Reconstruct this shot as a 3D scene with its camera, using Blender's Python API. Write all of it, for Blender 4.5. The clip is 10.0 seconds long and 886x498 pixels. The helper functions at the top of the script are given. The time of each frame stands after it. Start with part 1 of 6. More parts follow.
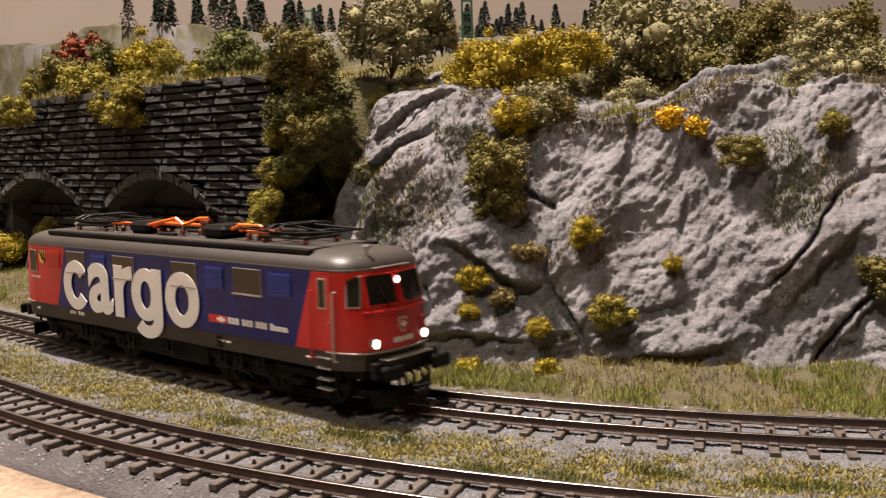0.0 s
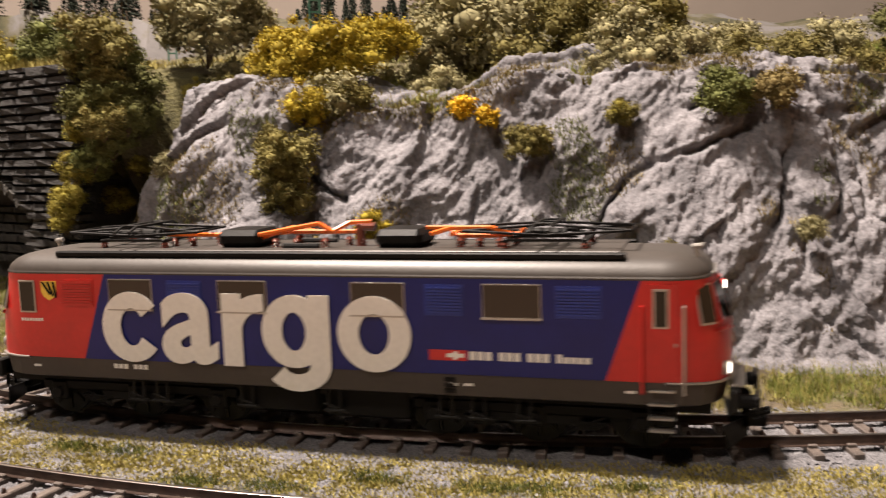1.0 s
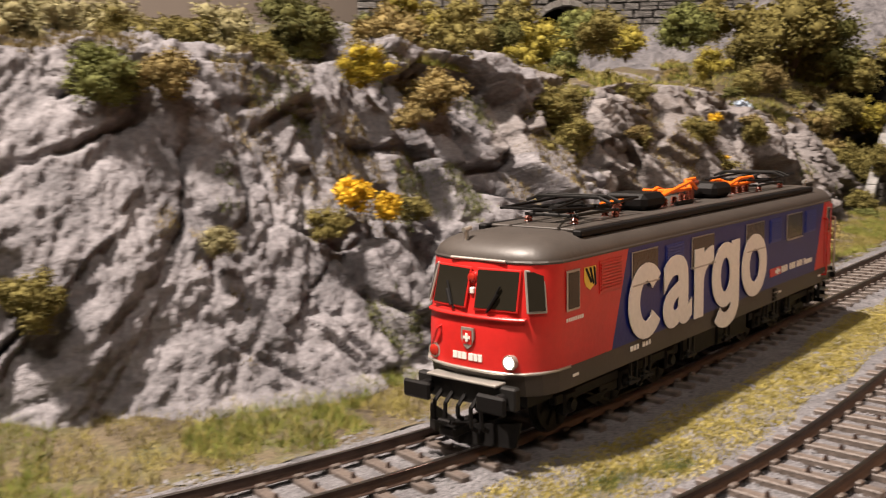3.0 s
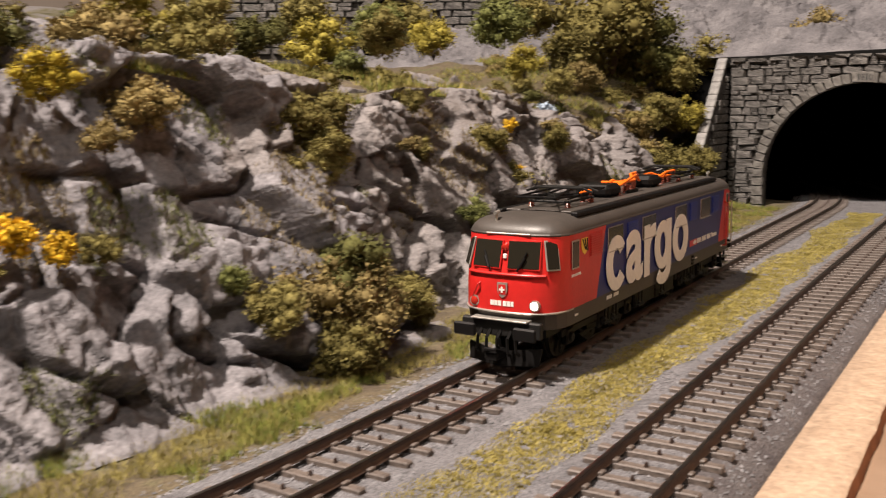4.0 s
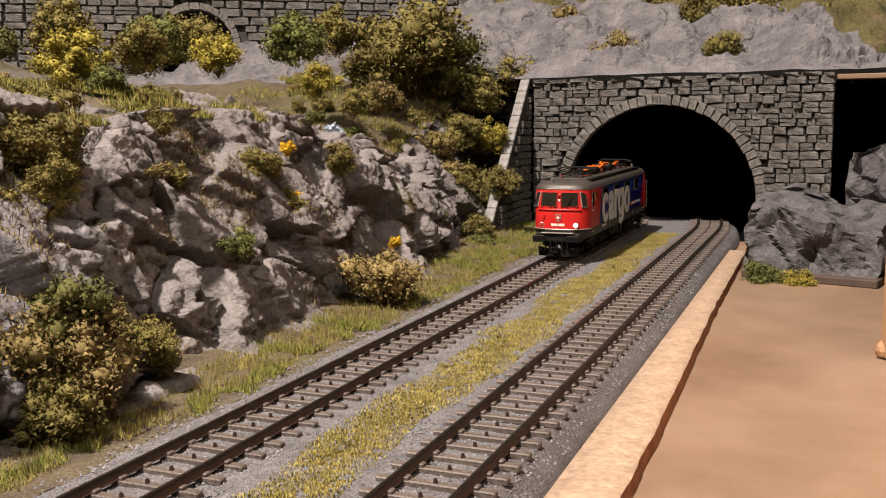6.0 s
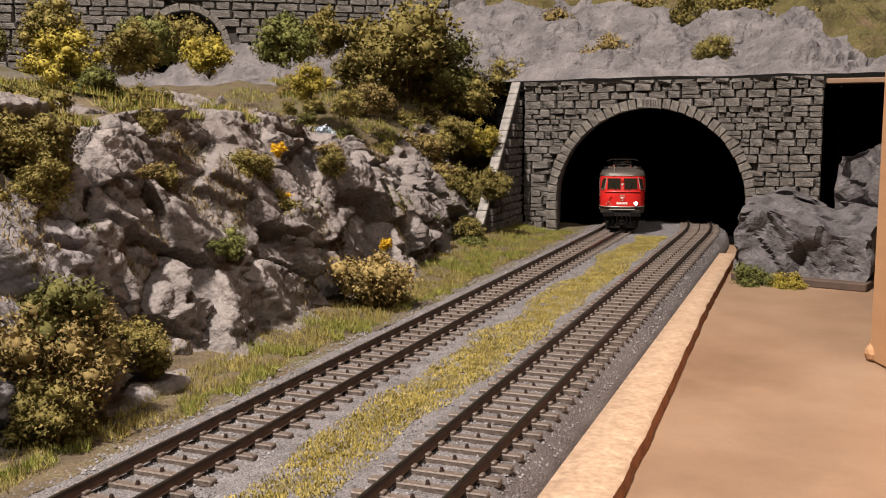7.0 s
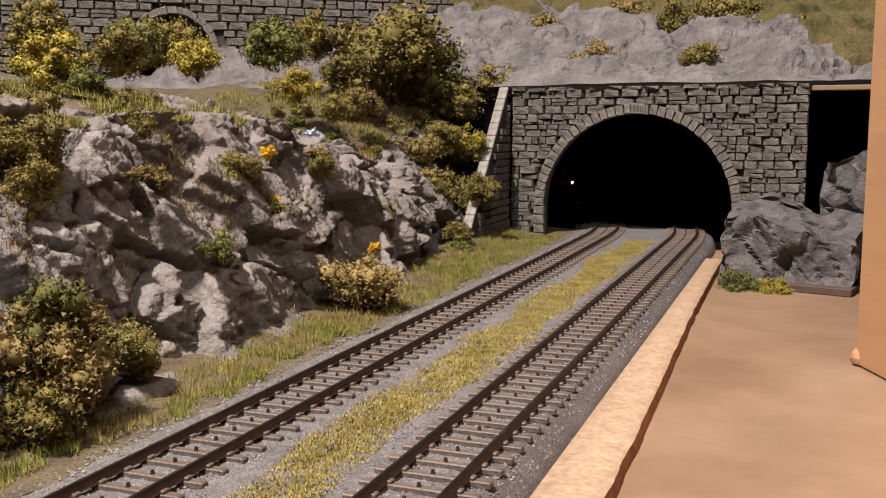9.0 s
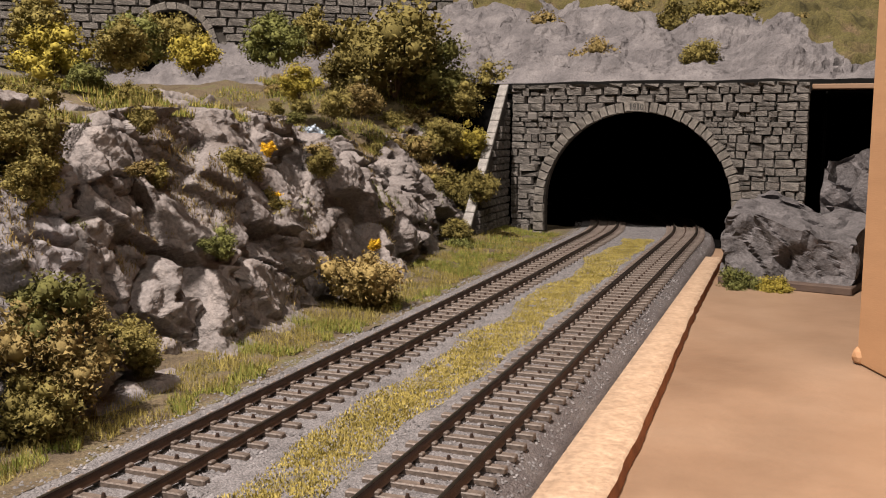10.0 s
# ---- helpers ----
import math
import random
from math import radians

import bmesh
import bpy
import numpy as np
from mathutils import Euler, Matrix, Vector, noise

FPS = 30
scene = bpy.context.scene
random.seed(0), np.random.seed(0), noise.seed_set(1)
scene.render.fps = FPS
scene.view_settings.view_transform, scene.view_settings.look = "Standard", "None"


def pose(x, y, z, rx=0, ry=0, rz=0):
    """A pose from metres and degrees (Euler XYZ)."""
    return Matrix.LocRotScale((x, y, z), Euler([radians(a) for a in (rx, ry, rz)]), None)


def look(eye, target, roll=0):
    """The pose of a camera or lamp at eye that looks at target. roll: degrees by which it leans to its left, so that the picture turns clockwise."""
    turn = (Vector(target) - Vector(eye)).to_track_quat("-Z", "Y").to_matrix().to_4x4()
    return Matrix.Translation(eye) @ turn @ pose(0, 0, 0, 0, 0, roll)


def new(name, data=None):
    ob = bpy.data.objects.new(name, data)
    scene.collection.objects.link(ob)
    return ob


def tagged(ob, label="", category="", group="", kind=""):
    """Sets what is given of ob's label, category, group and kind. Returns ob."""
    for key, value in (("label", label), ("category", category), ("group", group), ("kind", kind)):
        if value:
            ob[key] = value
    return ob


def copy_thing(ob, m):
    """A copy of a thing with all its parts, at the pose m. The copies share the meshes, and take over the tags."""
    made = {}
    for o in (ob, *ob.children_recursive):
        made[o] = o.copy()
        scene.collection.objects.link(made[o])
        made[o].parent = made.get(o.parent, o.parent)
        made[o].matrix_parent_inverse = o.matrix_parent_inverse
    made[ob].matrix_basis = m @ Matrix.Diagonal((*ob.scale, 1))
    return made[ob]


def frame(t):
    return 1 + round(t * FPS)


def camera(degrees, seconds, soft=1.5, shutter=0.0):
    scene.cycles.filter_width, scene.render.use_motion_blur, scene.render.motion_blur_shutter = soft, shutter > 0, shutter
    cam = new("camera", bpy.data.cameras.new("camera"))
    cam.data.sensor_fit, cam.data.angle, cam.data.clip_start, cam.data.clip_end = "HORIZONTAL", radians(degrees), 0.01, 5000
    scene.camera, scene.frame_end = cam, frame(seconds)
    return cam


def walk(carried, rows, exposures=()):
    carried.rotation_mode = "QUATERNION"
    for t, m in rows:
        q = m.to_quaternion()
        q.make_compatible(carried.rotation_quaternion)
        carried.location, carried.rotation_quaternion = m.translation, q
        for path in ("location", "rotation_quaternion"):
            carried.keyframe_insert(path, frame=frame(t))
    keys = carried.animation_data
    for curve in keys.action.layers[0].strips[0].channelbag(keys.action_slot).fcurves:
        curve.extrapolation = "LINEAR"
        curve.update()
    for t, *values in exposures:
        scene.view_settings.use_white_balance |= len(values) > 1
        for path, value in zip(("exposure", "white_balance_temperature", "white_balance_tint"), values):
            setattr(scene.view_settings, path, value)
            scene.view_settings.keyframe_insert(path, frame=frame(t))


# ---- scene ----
# A model railway in H0 scale (1:87): a curved double track before a rock face, a tunnel portal,
# and an electric locomotive that runs round the curve and into the tunnel.

# ---------------------------------------------------------------- camera and its way
cam = camera(50.53, 10.0, soft=1.1, shutter=0.35)


def held(x, y, z, yaw, pitch, roll):
    return pose(x, y, z, 90 + pitch, 0, yaw) @ pose(0, 0, 0, 0, 0, roll)


PATHROWS = [
    (0.0, 0.0784, -0.0427, 0.0738, 80.78, -6.16, -1.49),
    (0.5, 0.0758, -0.0224, 0.0736, 79.58, -6.27, -1.89),
    (1.0, 0.0782, 0.0104, 0.0731, 76.70, -6.95, -2.01),
    (1.5, 0.0700, 0.0110, 0.0711, 69.23, -8.24, -1.63),
    (2.0, 0.0516, 0.0115, 0.0715, 59.85, -8.39, -1.49),
    (2.5, 0.0297, 0.0278, 0.0711, 50.09, -8.37, -1.84),
    (2.7, 0.0219, 0.0298, 0.0688, 44.97, -7.61, -1.38),
    (3.8, 0.0306, 0.0924, 0.0774, 33.99, -8.61, -0.97),
    (4.0, 0.0323, 0.1032, 0.0789, 32.08, -8.65, -0.99),
    (4.5, 0.0342, 0.1190, 0.0798, 28.06, -8.40, -1.02),
    (5.0, 0.0389, 0.1321, 0.0807, 25.28, -8.11, -0.99),
    (5.5, 0.0434, 0.1400, 0.0811, 23.35, -7.91, -0.84),
    (6.0, 0.0445, 0.1416, 0.0806, 22.30, -7.74, -0.70),
    (7.5, 0.0432, 0.1411, 0.0801, 21.49, -7.46, -0.35),
    (8.0, 0.0428, 0.1405, 0.0799, 21.20, -7.31, -0.27),
    (8.5, 0.0425, 0.1405, 0.0799, 20.93, -7.28, -0.17),
    (9.0, 0.0426, 0.1402, 0.0798, 20.77, -7.28, -0.10),
    (9.5, 0.0417, 0.1405, 0.0791, 20.63, -7.30, -0.02),
    (10.0, 0.0407, 0.1406, 0.0794, 20.60, -7.42, 0.13),
]
walk(cam, [(r[0], held(*r[1:])) for r in PATHROWS], [(0.0, -0.05), (0.6, 0.20), (1.5, 0.28), (2.5, 0.30), (4.0, 0.08), (10.0, 0.03)])

# ---------------------------------------------------------------- light
world = bpy.data.worlds.new("room_air")
world.use_nodes = True
world.node_tree.nodes["Background"].inputs[0].default_value = (0.9, 0.85, 0.8, 1)
world.node_tree.nodes["Background"].inputs[1].default_value = 0.0012
scene.world = world


def disk_lamp(eye, target, watts, size, colour):
    light = bpy.data.lights.new("disk_light", "AREA")
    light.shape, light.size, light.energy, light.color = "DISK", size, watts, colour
    ob = new("disk_light", light)
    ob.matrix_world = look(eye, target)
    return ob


# The room's ceiling lamp, out of view.
disk_lamp((-0.45, -0.40, 1.8), (-0.15, 0.3, 0.0), 112, 0.10, (1.0, 0.85, 0.74))
# Fill lamp added to brighten the locomotive's side; no such lamp is seen.
disk_lamp((0.80, -0.85, 1.78), (-0.2, 0.0, 0.0), 18, 0.25, (1.0, 0.84, 0.72))

# ---------------------------------------------------------------- plan of the track
R, R2, Y0, S0, S1, GAP = 0.4583, 0.55, 0.2714, -0.406, 0.57, 0.0632
CX = -0.1 - R


def trk(s, d=0.0, z=0.0):
    """A point s metres along the inner track and d metres to its rock side."""
    if s < S0:
        a, b = -S0 / R, s - S0
        return Vector((CX + (R - d) * math.cos(a) + b * math.sin(a), Y0 - (R - d) * math.sin(a) + b * math.cos(a), z))
    if s < 0:
        a = -s / R
        return Vector((CX + (R - d) * math.cos(a), Y0 - (R - d) * math.sin(a), z))
    if s > S1:
        a = (s - S1) / R2
        return Vector((-0.1 - R2 + (R2 - d) * math.cos(a), Y0 + S1 + (R2 - d) * math.sin(a), z))
    return Vector((-0.1 - d, Y0 + s, z))


def head(s):
    """The track's heading, in degrees to the left of +y."""
    return math.degrees(max(s, S0) / R if s < 0 else (s - S1) / R2 if s > S1 else 0)


def lerp(x, table):
    return float(np.interp(x, [p[0] for p in table], [p[1] for p in table]))


def smooth(e0, e1, x):
    t = min(1, max(0, (x - e0) / (e1 - e0)))
    return t * t * (3 - 2 * t)


# ---------------------------------------------------------------- materials
def material(name, colours, rough=0.8, scale=40, detail=6, bump=0.0, bump_scale=None, metal=0.0, ramp=(0.3, 0.7), fine=None, piece=0.0, craggy=0.0, spec=0.5, stretch=(1, 1, 1), bump_dist=0.001):
    """A node material: noise between two or three colours, a finer noise over it, relief, and variation by piece."""
    m = bpy.data.materials.new(name)
    m.use_nodes = True
    nt = m.node_tree
    b = nt.nodes["Principled BSDF"]
    b.inputs["Roughness"].default_value, b.inputs["Metallic"].default_value = rough, metal
    b.inputs["Specular IOR Level"].default_value = spec
    tc = nt.nodes.new("ShaderNodeTexCoord")
    mp = nt.nodes.new("ShaderNodeMapping")
    mp.inputs["Scale"].default_value = stretch
    nt.links.new(tc.outputs["Object"], mp.inputs["Vector"])
    n = nt.nodes.new("ShaderNodeTexNoise")
    n.inputs["Scale"].default_value, n.inputs["Detail"].default_value, n.inputs["Roughness"].default_value = scale, detail, 0.62
    nt.links.new(mp.outputs[0], n.inputs["Vector"])
    r = nt.nodes.new("ShaderNodeValToRGB")
    r.color_ramp.elements[0].position, r.color_ramp.elements[1].position = ramp
    r.color_ramp.elements[0].color = (*colours[0], 1)
    r.color_ramp.elements[1].color = (*colours[-1], 1)
    if len(colours) == 3:
        e = r.color_ramp.elements.new(sum(ramp) / 2)
        e.color = (*colours[1], 1)
    nt.links.new(n.outputs["Fac"], r.inputs["Fac"])
    out = r.outputs["Color"]
    if fine:
        n2 = nt.nodes.new("ShaderNodeTexNoise")
        n2.inputs["Scale"].default_value, n2.inputs["Detail"].default_value = fine[0], 3
        nt.links.new(mp.outputs[0], n2.inputs["Vector"])
        mr = nt.nodes.new("ShaderNodeMapRange")
        mr.inputs["From Min"].default_value, mr.inputs["From Max"].default_value = 0.3, 0.7
        mr.inputs["To Min"].default_value, mr.inputs["To Max"].default_value = 1 - fine[1], 1 + fine[1]
        nt.links.new(n2.outputs["Fac"], mr.inputs["Value"])
        hs = nt.nodes.new("ShaderNodeHueSaturation")
        nt.links.new(mr.outputs[0], hs.inputs["Value"])
        nt.links.new(out, hs.inputs["Color"])
        out = hs.outputs["Color"]
    if piece:
        oi = nt.nodes.new("ShaderNodeObjectInfo")
        geo = nt.nodes.new("ShaderNodeNewGeometry")
        ad = nt.nodes.new("ShaderNodeMath")
        ad.operation = "ADD"
        nt.links.new(oi.outputs["Random"], ad.inputs[0])
        nt.links.new(geo.outputs["Random Per Island"], ad.inputs[1])
        mr = nt.nodes.new("ShaderNodeMapRange")
        mr.inputs["From Max"].default_value = 2.0
        mr.inputs["To Min"].default_value, mr.inputs["To Max"].default_value = 1 - piece, 1 + piece
        nt.links.new(ad.outputs[0], mr.inputs["Value"])
        hs = nt.nodes.new("ShaderNodeHueSaturation")
        nt.links.new(mr.outputs[0], hs.inputs["Value"])
        nt.links.new(out, hs.inputs["Color"])
        out = hs.outputs["Color"]
    nt.links.new(out, b.inputs["Base Color"])
    if bump:
        n3 = nt.nodes.new("ShaderNodeTexNoise")
        n3.inputs["Scale"].default_value, n3.inputs["Detail"].default_value = bump_scale or scale * 4, 6
        nt.links.new(mp.outputs[0], n3.inputs["Vector"])
        bu = nt.nodes.new("ShaderNodeBump")
        bu.inputs["Strength"].default_value, bu.inputs["Distance"].default_value = bump, bump_dist
        nt.links.new(n3.outputs["Fac"], bu.inputs["Height"])
        if craggy:
            n4 = nt.nodes.new("ShaderNodeTexNoise")
            n4.noise_type = "RIDGED_MULTIFRACTAL"
            n4.inputs["Scale"].default_value, n4.inputs["Detail"].default_value, n4.inputs["Roughness"].default_value = 75, 7, 0.7
            n4.inputs["Distortion"].default_value = 0.6
            nt.links.new(mp.outputs[0], n4.inputs["Vector"])
            b2 = nt.nodes.new("ShaderNodeBump")
            b2.inputs["Strength"].default_value, b2.inputs["Distance"].default_value = 1.0, craggy
            nt.links.new(n4.outputs["Fac"], b2.inputs["Height"])
            nt.links.new(bu.outputs[0], b2.inputs["Normal"])
            bu = b2
        nt.links.new(bu.outputs[0], b.inputs["Normal"])
    return m


def glow(name, colour, strength):
    m = bpy.data.materials.new(name)
    m.use_nodes = True
    b = m.node_tree.nodes["Principled BSDF"]
    b.inputs["Base Color"].default_value = (*colour, 1)
    b.inputs["Emission Color"].default_value = (*colour, 1)
    b.inputs["Emission Strength"].default_value = strength
    return m


ROCK = material("rock", [(0.084, 0.081, 0.088), (0.160, 0.153, 0.163), (0.232, 0.223, 0.235)], 0.8, 60, 9, 1.0, 420, ramp=(0.28, 0.72), fine=(700, 0.24), bump_dist=0.0011, craggy=0.0018, spec=0.35)
ROCK_EARTHY = material("rock_earthy", [(0.080, 0.064, 0.056), (0.158, 0.146, 0.146), (0.238, 0.216, 0.208)], 0.8, 45, 9, 1.0, 420, ramp=(0.28, 0.72), fine=(700, 0.24), bump_dist=0.0014, craggy=0.0032)
# ROCK's plaster in a darker copy, to offset the steep light on level ground.
ROCK_LEDGE = material("rock_dimmed", [(0.065, 0.063, 0.068), (0.125, 0.120, 0.128), (0.20, 0.193, 0.20)], 0.8, 40, 8, 1.0, 420, ramp=(0.25, 0.75), fine=(900, 0.2), bump_dist=0.0014, craggy=0.0045, spec=0.35)
FOAM_ROCK = material("dark_rock", [(0.05, 0.048, 0.052), (0.125, 0.12, 0.128)], 0.85, 90, 8, 1.0, 500, fine=(700, 0.3))
EARTH = material("earth", [(0.045, 0.034, 0.022), (0.10, 0.078, 0.047), (0.085, 0.085, 0.034)], 0.95, 60, 8, 1.0, 900, fine=(900, 0.35))
BALLAST = material("ballast", [(0.095, 0.092, 0.098), (0.175, 0.170, 0.180)], 0.9, 120, 8, 1.0, 1500, fine=(1800, 0.5))
BALLAST_DARK = material("ballast_shoulder", [(0.06, 0.052, 0.055), (0.11, 0.10, 0.10)], 0.85, 90, 8, 0.8, 1500, fine=(1600, 0.4))
GRAIN = material("ballast_grain", [(0.10, 0.098, 0.104), (0.235, 0.23, 0.242)], 0.8, 200, 4, piece=0.6)
SLEEPER = material("sleeper_plastic", [(0.075, 0.06, 0.052), (0.13, 0.105, 0.09)], 0.55, 260, 5, 0.4, 900, fine=(900, 0.25), piece=0.15)
RAIL = material("rail_steel", [(0.055, 0.036, 0.03), (0.10, 0.065, 0.05)], 0.45, 300, 5, 0.2, 900, metal=0.3)
RAILTOP = material("rail_head", [(0.35, 0.31, 0.28), (0.5, 0.46, 0.42)], 0.28, 300, 4, metal=1.0)
STUD = material("contact_stud", [(0.05, 0.035, 0.03), (0.09, 0.06, 0.05)], 0.4, 300, metal=0.6)
PLY = material("board", [(0.165, 0.104, 0.066), (0.225, 0.150, 0.100), (0.275, 0.192, 0.134)], 0.5, 11, 8, 0.15, 300, fine=(34, 0.09), stretch=(1, 1, 1))
PARTICLE = material("chipboard", [(0.29, 0.205, 0.138), (0.40, 0.295, 0.21)], 0.8, 160, 8, 0.6, 500, fine=(500, 0.18))
PLY_EDGE = material("board_edge", [(0.16, 0.06, 0.025), (0.34, 0.14, 0.06)], 0.9, 150, 8, 1.0, 300)
CARD = material("cardboard", [(0.33, 0.19, 0.10), (0.40, 0.235, 0.125)], 0.8, 15, 6, 0.1, 300, stretch=(1, 1, 6))
STONE = material("portal_stone", [(0.06, 0.057, 0.055), (0.115, 0.109, 0.103), (0.18, 0.171, 0.16)], 0.85, 2.6, 6, 1.0, 7, fine=(16, 0.35), piece=0.28, bump_dist=0.0016)
STONE_JOINT = material("stone_joint", [(0.03, 0.028, 0.026), (0.06, 0.055, 0.05)], 0.95, 150, 6, 0.6, 900)
COPING = material("coping_concrete", [(0.13, 0.128, 0.126), (0.20, 0.196, 0.19), (0.26, 0.255, 0.245)], 0.8, 160, 6, 0.5, 900, fine=(700, 0.15), piece=0.12)
STONE_LIGHT = material("dressed_stone", [(0.08, 0.076, 0.07), (0.135, 0.128, 0.118), (0.20, 0.19, 0.175)], 0.85, 2.6, 6, 1.0, 9, fine=(18, 0.25), piece=0.25, bump_dist=0.0009)
WALL_STONE = material("wall_stone", [(0.010, 0.009, 0.0085), (0.022, 0.0205, 0.0195), (0.042, 0.039, 0.037)], 0.85, 2.6, 6, 1.0, 7, fine=(16, 0.3), piece=0.4, bump_dist=0.001)
ARCH_STONE = material("arch_stone", [(0.028, 0.026, 0.024), (0.052, 0.048, 0.044), (0.085, 0.08, 0.073)], 0.85, 2.6, 6, 1.0, 9, fine=(18, 0.25), piece=0.3, bump_dist=0.0009)
# Near-black that stands in for the shade inside hollows; no such lining is known.
DARKNESS = material("hollow_shade", [(0.003, 0.003, 0.003), (0.006, 0.006, 0.006)], 1.0, 30, 4, spec=0.0)
BACK_WALL = material("wall_paint", [(0.24, 0.20, 0.17), (0.28, 0.235, 0.20)], 0.9, 3, 4)
ROOM = material("room_paint", [(0.03, 0.027, 0.024), (0.04, 0.035, 0.03)], 0.9, 2, 4)
# Near-black wall colour that stands in for the unlit room behind the hill.
ROOM_SHADE = material("room_shade", [(0.012, 0.012, 0.012), (0.02, 0.02, 0.02)], 0.95, 3, 4)
FLOORBOARD = material("room_floor", [(0.05, 0.035, 0.025), (0.08, 0.055, 0.04)], 0.6, 4, 6)


def leafy(name, a, b, c=None):
    return material(name, [a, b] if c is None else [a, b, c], 0.85, 160, 4, piece=0.45, spec=0.2)


OLIVE = leafy("foliage_olive", (0.085, 0.076, 0.022), (0.225, 0.19, 0.062))
GREEN = leafy("foliage_green", (0.06, 0.07, 0.02), (0.165, 0.175, 0.055))
DARKGREEN = leafy("foliage_dark", (0.045, 0.05, 0.015), (0.135, 0.13, 0.04))
YELLOW = leafy("foliage_yellow", (0.17, 0.130, 0.014), (0.44, 0.34, 0.035))
LIME = leafy("foliage_lime", (0.14, 0.12, 0.022), (0.32, 0.27, 0.05))
GOLD = leafy("blossom_gold", (0.40, 0.24, 0.015), (0.66, 0.43, 0.03))
DRY = leafy("foliage_dry", (0.12, 0.092, 0.035), (0.29, 0.225, 0.09))
GREYGREEN = leafy("foliage_greygreen", (0.13, 0.122, 0.058), (0.31, 0.275, 0.145))
RED_LEAF = leafy("foliage_red", (0.12, 0.03, 0.015), (0.25, 0.07, 0.03))
BLUE_FLOWER = leafy("blossom_blue", (0.25, 0.32, 0.42), (0.45, 0.52, 0.6))
GRASS = leafy("grass_fibre", (0.14, 0.12, 0.03), (0.36, 0.31, 0.10))
GRASS_YELLOW = leafy("grass_yellow", (0.22, 0.185, 0.05), (0.45, 0.38, 0.12))
GRASS_GREEN = leafy("grass_green", (0.09, 0.12, 0.02), (0.24, 0.27, 0.06))
GRASS_DARK = leafy("grass_dark", (0.05, 0.065, 0.012), (0.13, 0.15, 0.03))
TWIG = material("twig", [(0.06, 0.04, 0.03), (0.12, 0.08, 0.05)], 0.9, 200)
SPRUCE = leafy("spruce_needles", (0.008, 0.012, 0.008), (0.03, 0.038, 0.025))


# ---------------------------------------------------------------- mesh helpers
def part(name, bm, mat, parent=None, label=""):
    me = bpy.data.meshes.new(name)
    bm.to_mesh(me)
    bm.free()
    return part_of(name, me, mat, parent, label)


def part_of(name, me, mat, parent=None, label=""):
    if mat and not me.materials:
        me.materials.append(mat)
    ob = new(name, me)
    if parent:
        ob.parent = parent
    if label:
        tagged(ob, label)
    return ob


def raw(name, verts, faces, mat, parent=None, label="", shade=False):
    me = bpy.data.meshes.new(name)
    me.from_pydata([tuple(v) for v in verts], [], [tuple(f) for f in faces])
    if shade:
        me.shade_smooth()
    return part_of(name, me, mat, parent, label)


def fast_mesh(name, verts, faces):
    """A mesh from numpy arrays: verts n x 3, faces m x 3 or m x 4."""
    me = bpy.data.meshes.new(name)
    me.vertices.add(len(verts))
    me.vertices.foreach_set("co", np.asarray(verts, np.float32).ravel())
    k = faces.shape[1]
    me.loops.add(faces.size)
    me.loops.foreach_set("vertex_index", faces.astype(np.int32).ravel())
    me.polygons.add(len(faces))
    me.polygons.foreach_set("loop_start", np.arange(0, faces.size, k, dtype=np.int32))
    me.update(calc_edges=True)
    return me


def box(bm, x0, x1, y0, y1, z0, z1, bevel=0.0, m=None):
    g = bmesh.ops.create_cube(bm, size=1)
    vs = g["verts"]
    for v in vs:
        v.co = Vector((x0 + (x1 - x0) * (v.co.x + 0.5), y0 + (y1 - y0) * (v.co.y + 0.5), z0 + (z1 - z0) * (v.co.z + 0.5)))
    if bevel:
        es = list({e for v in vs for e in v.link_edges})
        r = bmesh.ops.bevel(bm, geom=es, offset=bevel, segments=1, affect="EDGES")
        vs = list({v for f in r["faces"] for v in f.verts} | {v for v in vs if v.is_valid})
    if m:
        bmesh.ops.transform(bm, matrix=m, verts=vs)
    return vs


def rod(bm, a, b, r, n=6):
    """A round bar from a to b."""
    a, b = Vector(a), Vector(b)
    q = (b - a).to_track_quat("Z", "Y").to_matrix().to_4x4()
    bmesh.ops.create_cone(bm, cap_ends=True, segments=n, radius1=r, radius2=r, depth=(b - a).length, matrix=Matrix.Translation((a + b) / 2) @ q)


def bars(bm, points, r, n=6):
    for a, b in zip(points[:-1], points[1:]):
        rod(bm, a, b, r, n)


def empty(name, m, label, category, group=""):
    ob = new(name)
    ob.empty_display_size = 0.01
    ob.matrix_world = m
    return tagged(ob, label, category, group)


def strip(name, samples, mat, kind="structure", label="", smooth_it=True, parent=None):
    """A sheet from rows of points."""
    n, m = len(samples), len(samples[0])
    v = np.array([[tuple(p) for p in row] for row in samples], float).reshape(-1, 3)
    i = np.arange(n * m).reshape(n, m)
    f = np.stack([i[:-1, :-1], i[:-1, 1:], i[1:, 1:], i[1:, :-1]], -1).reshape(-1, 4)
    me = fast_mesh(name, v, f)
    if smooth_it:
        me.shade_smooth()
    ob = part_of(name, me, mat, parent)
    return tagged(ob, label, kind=kind) if parent is None else ob


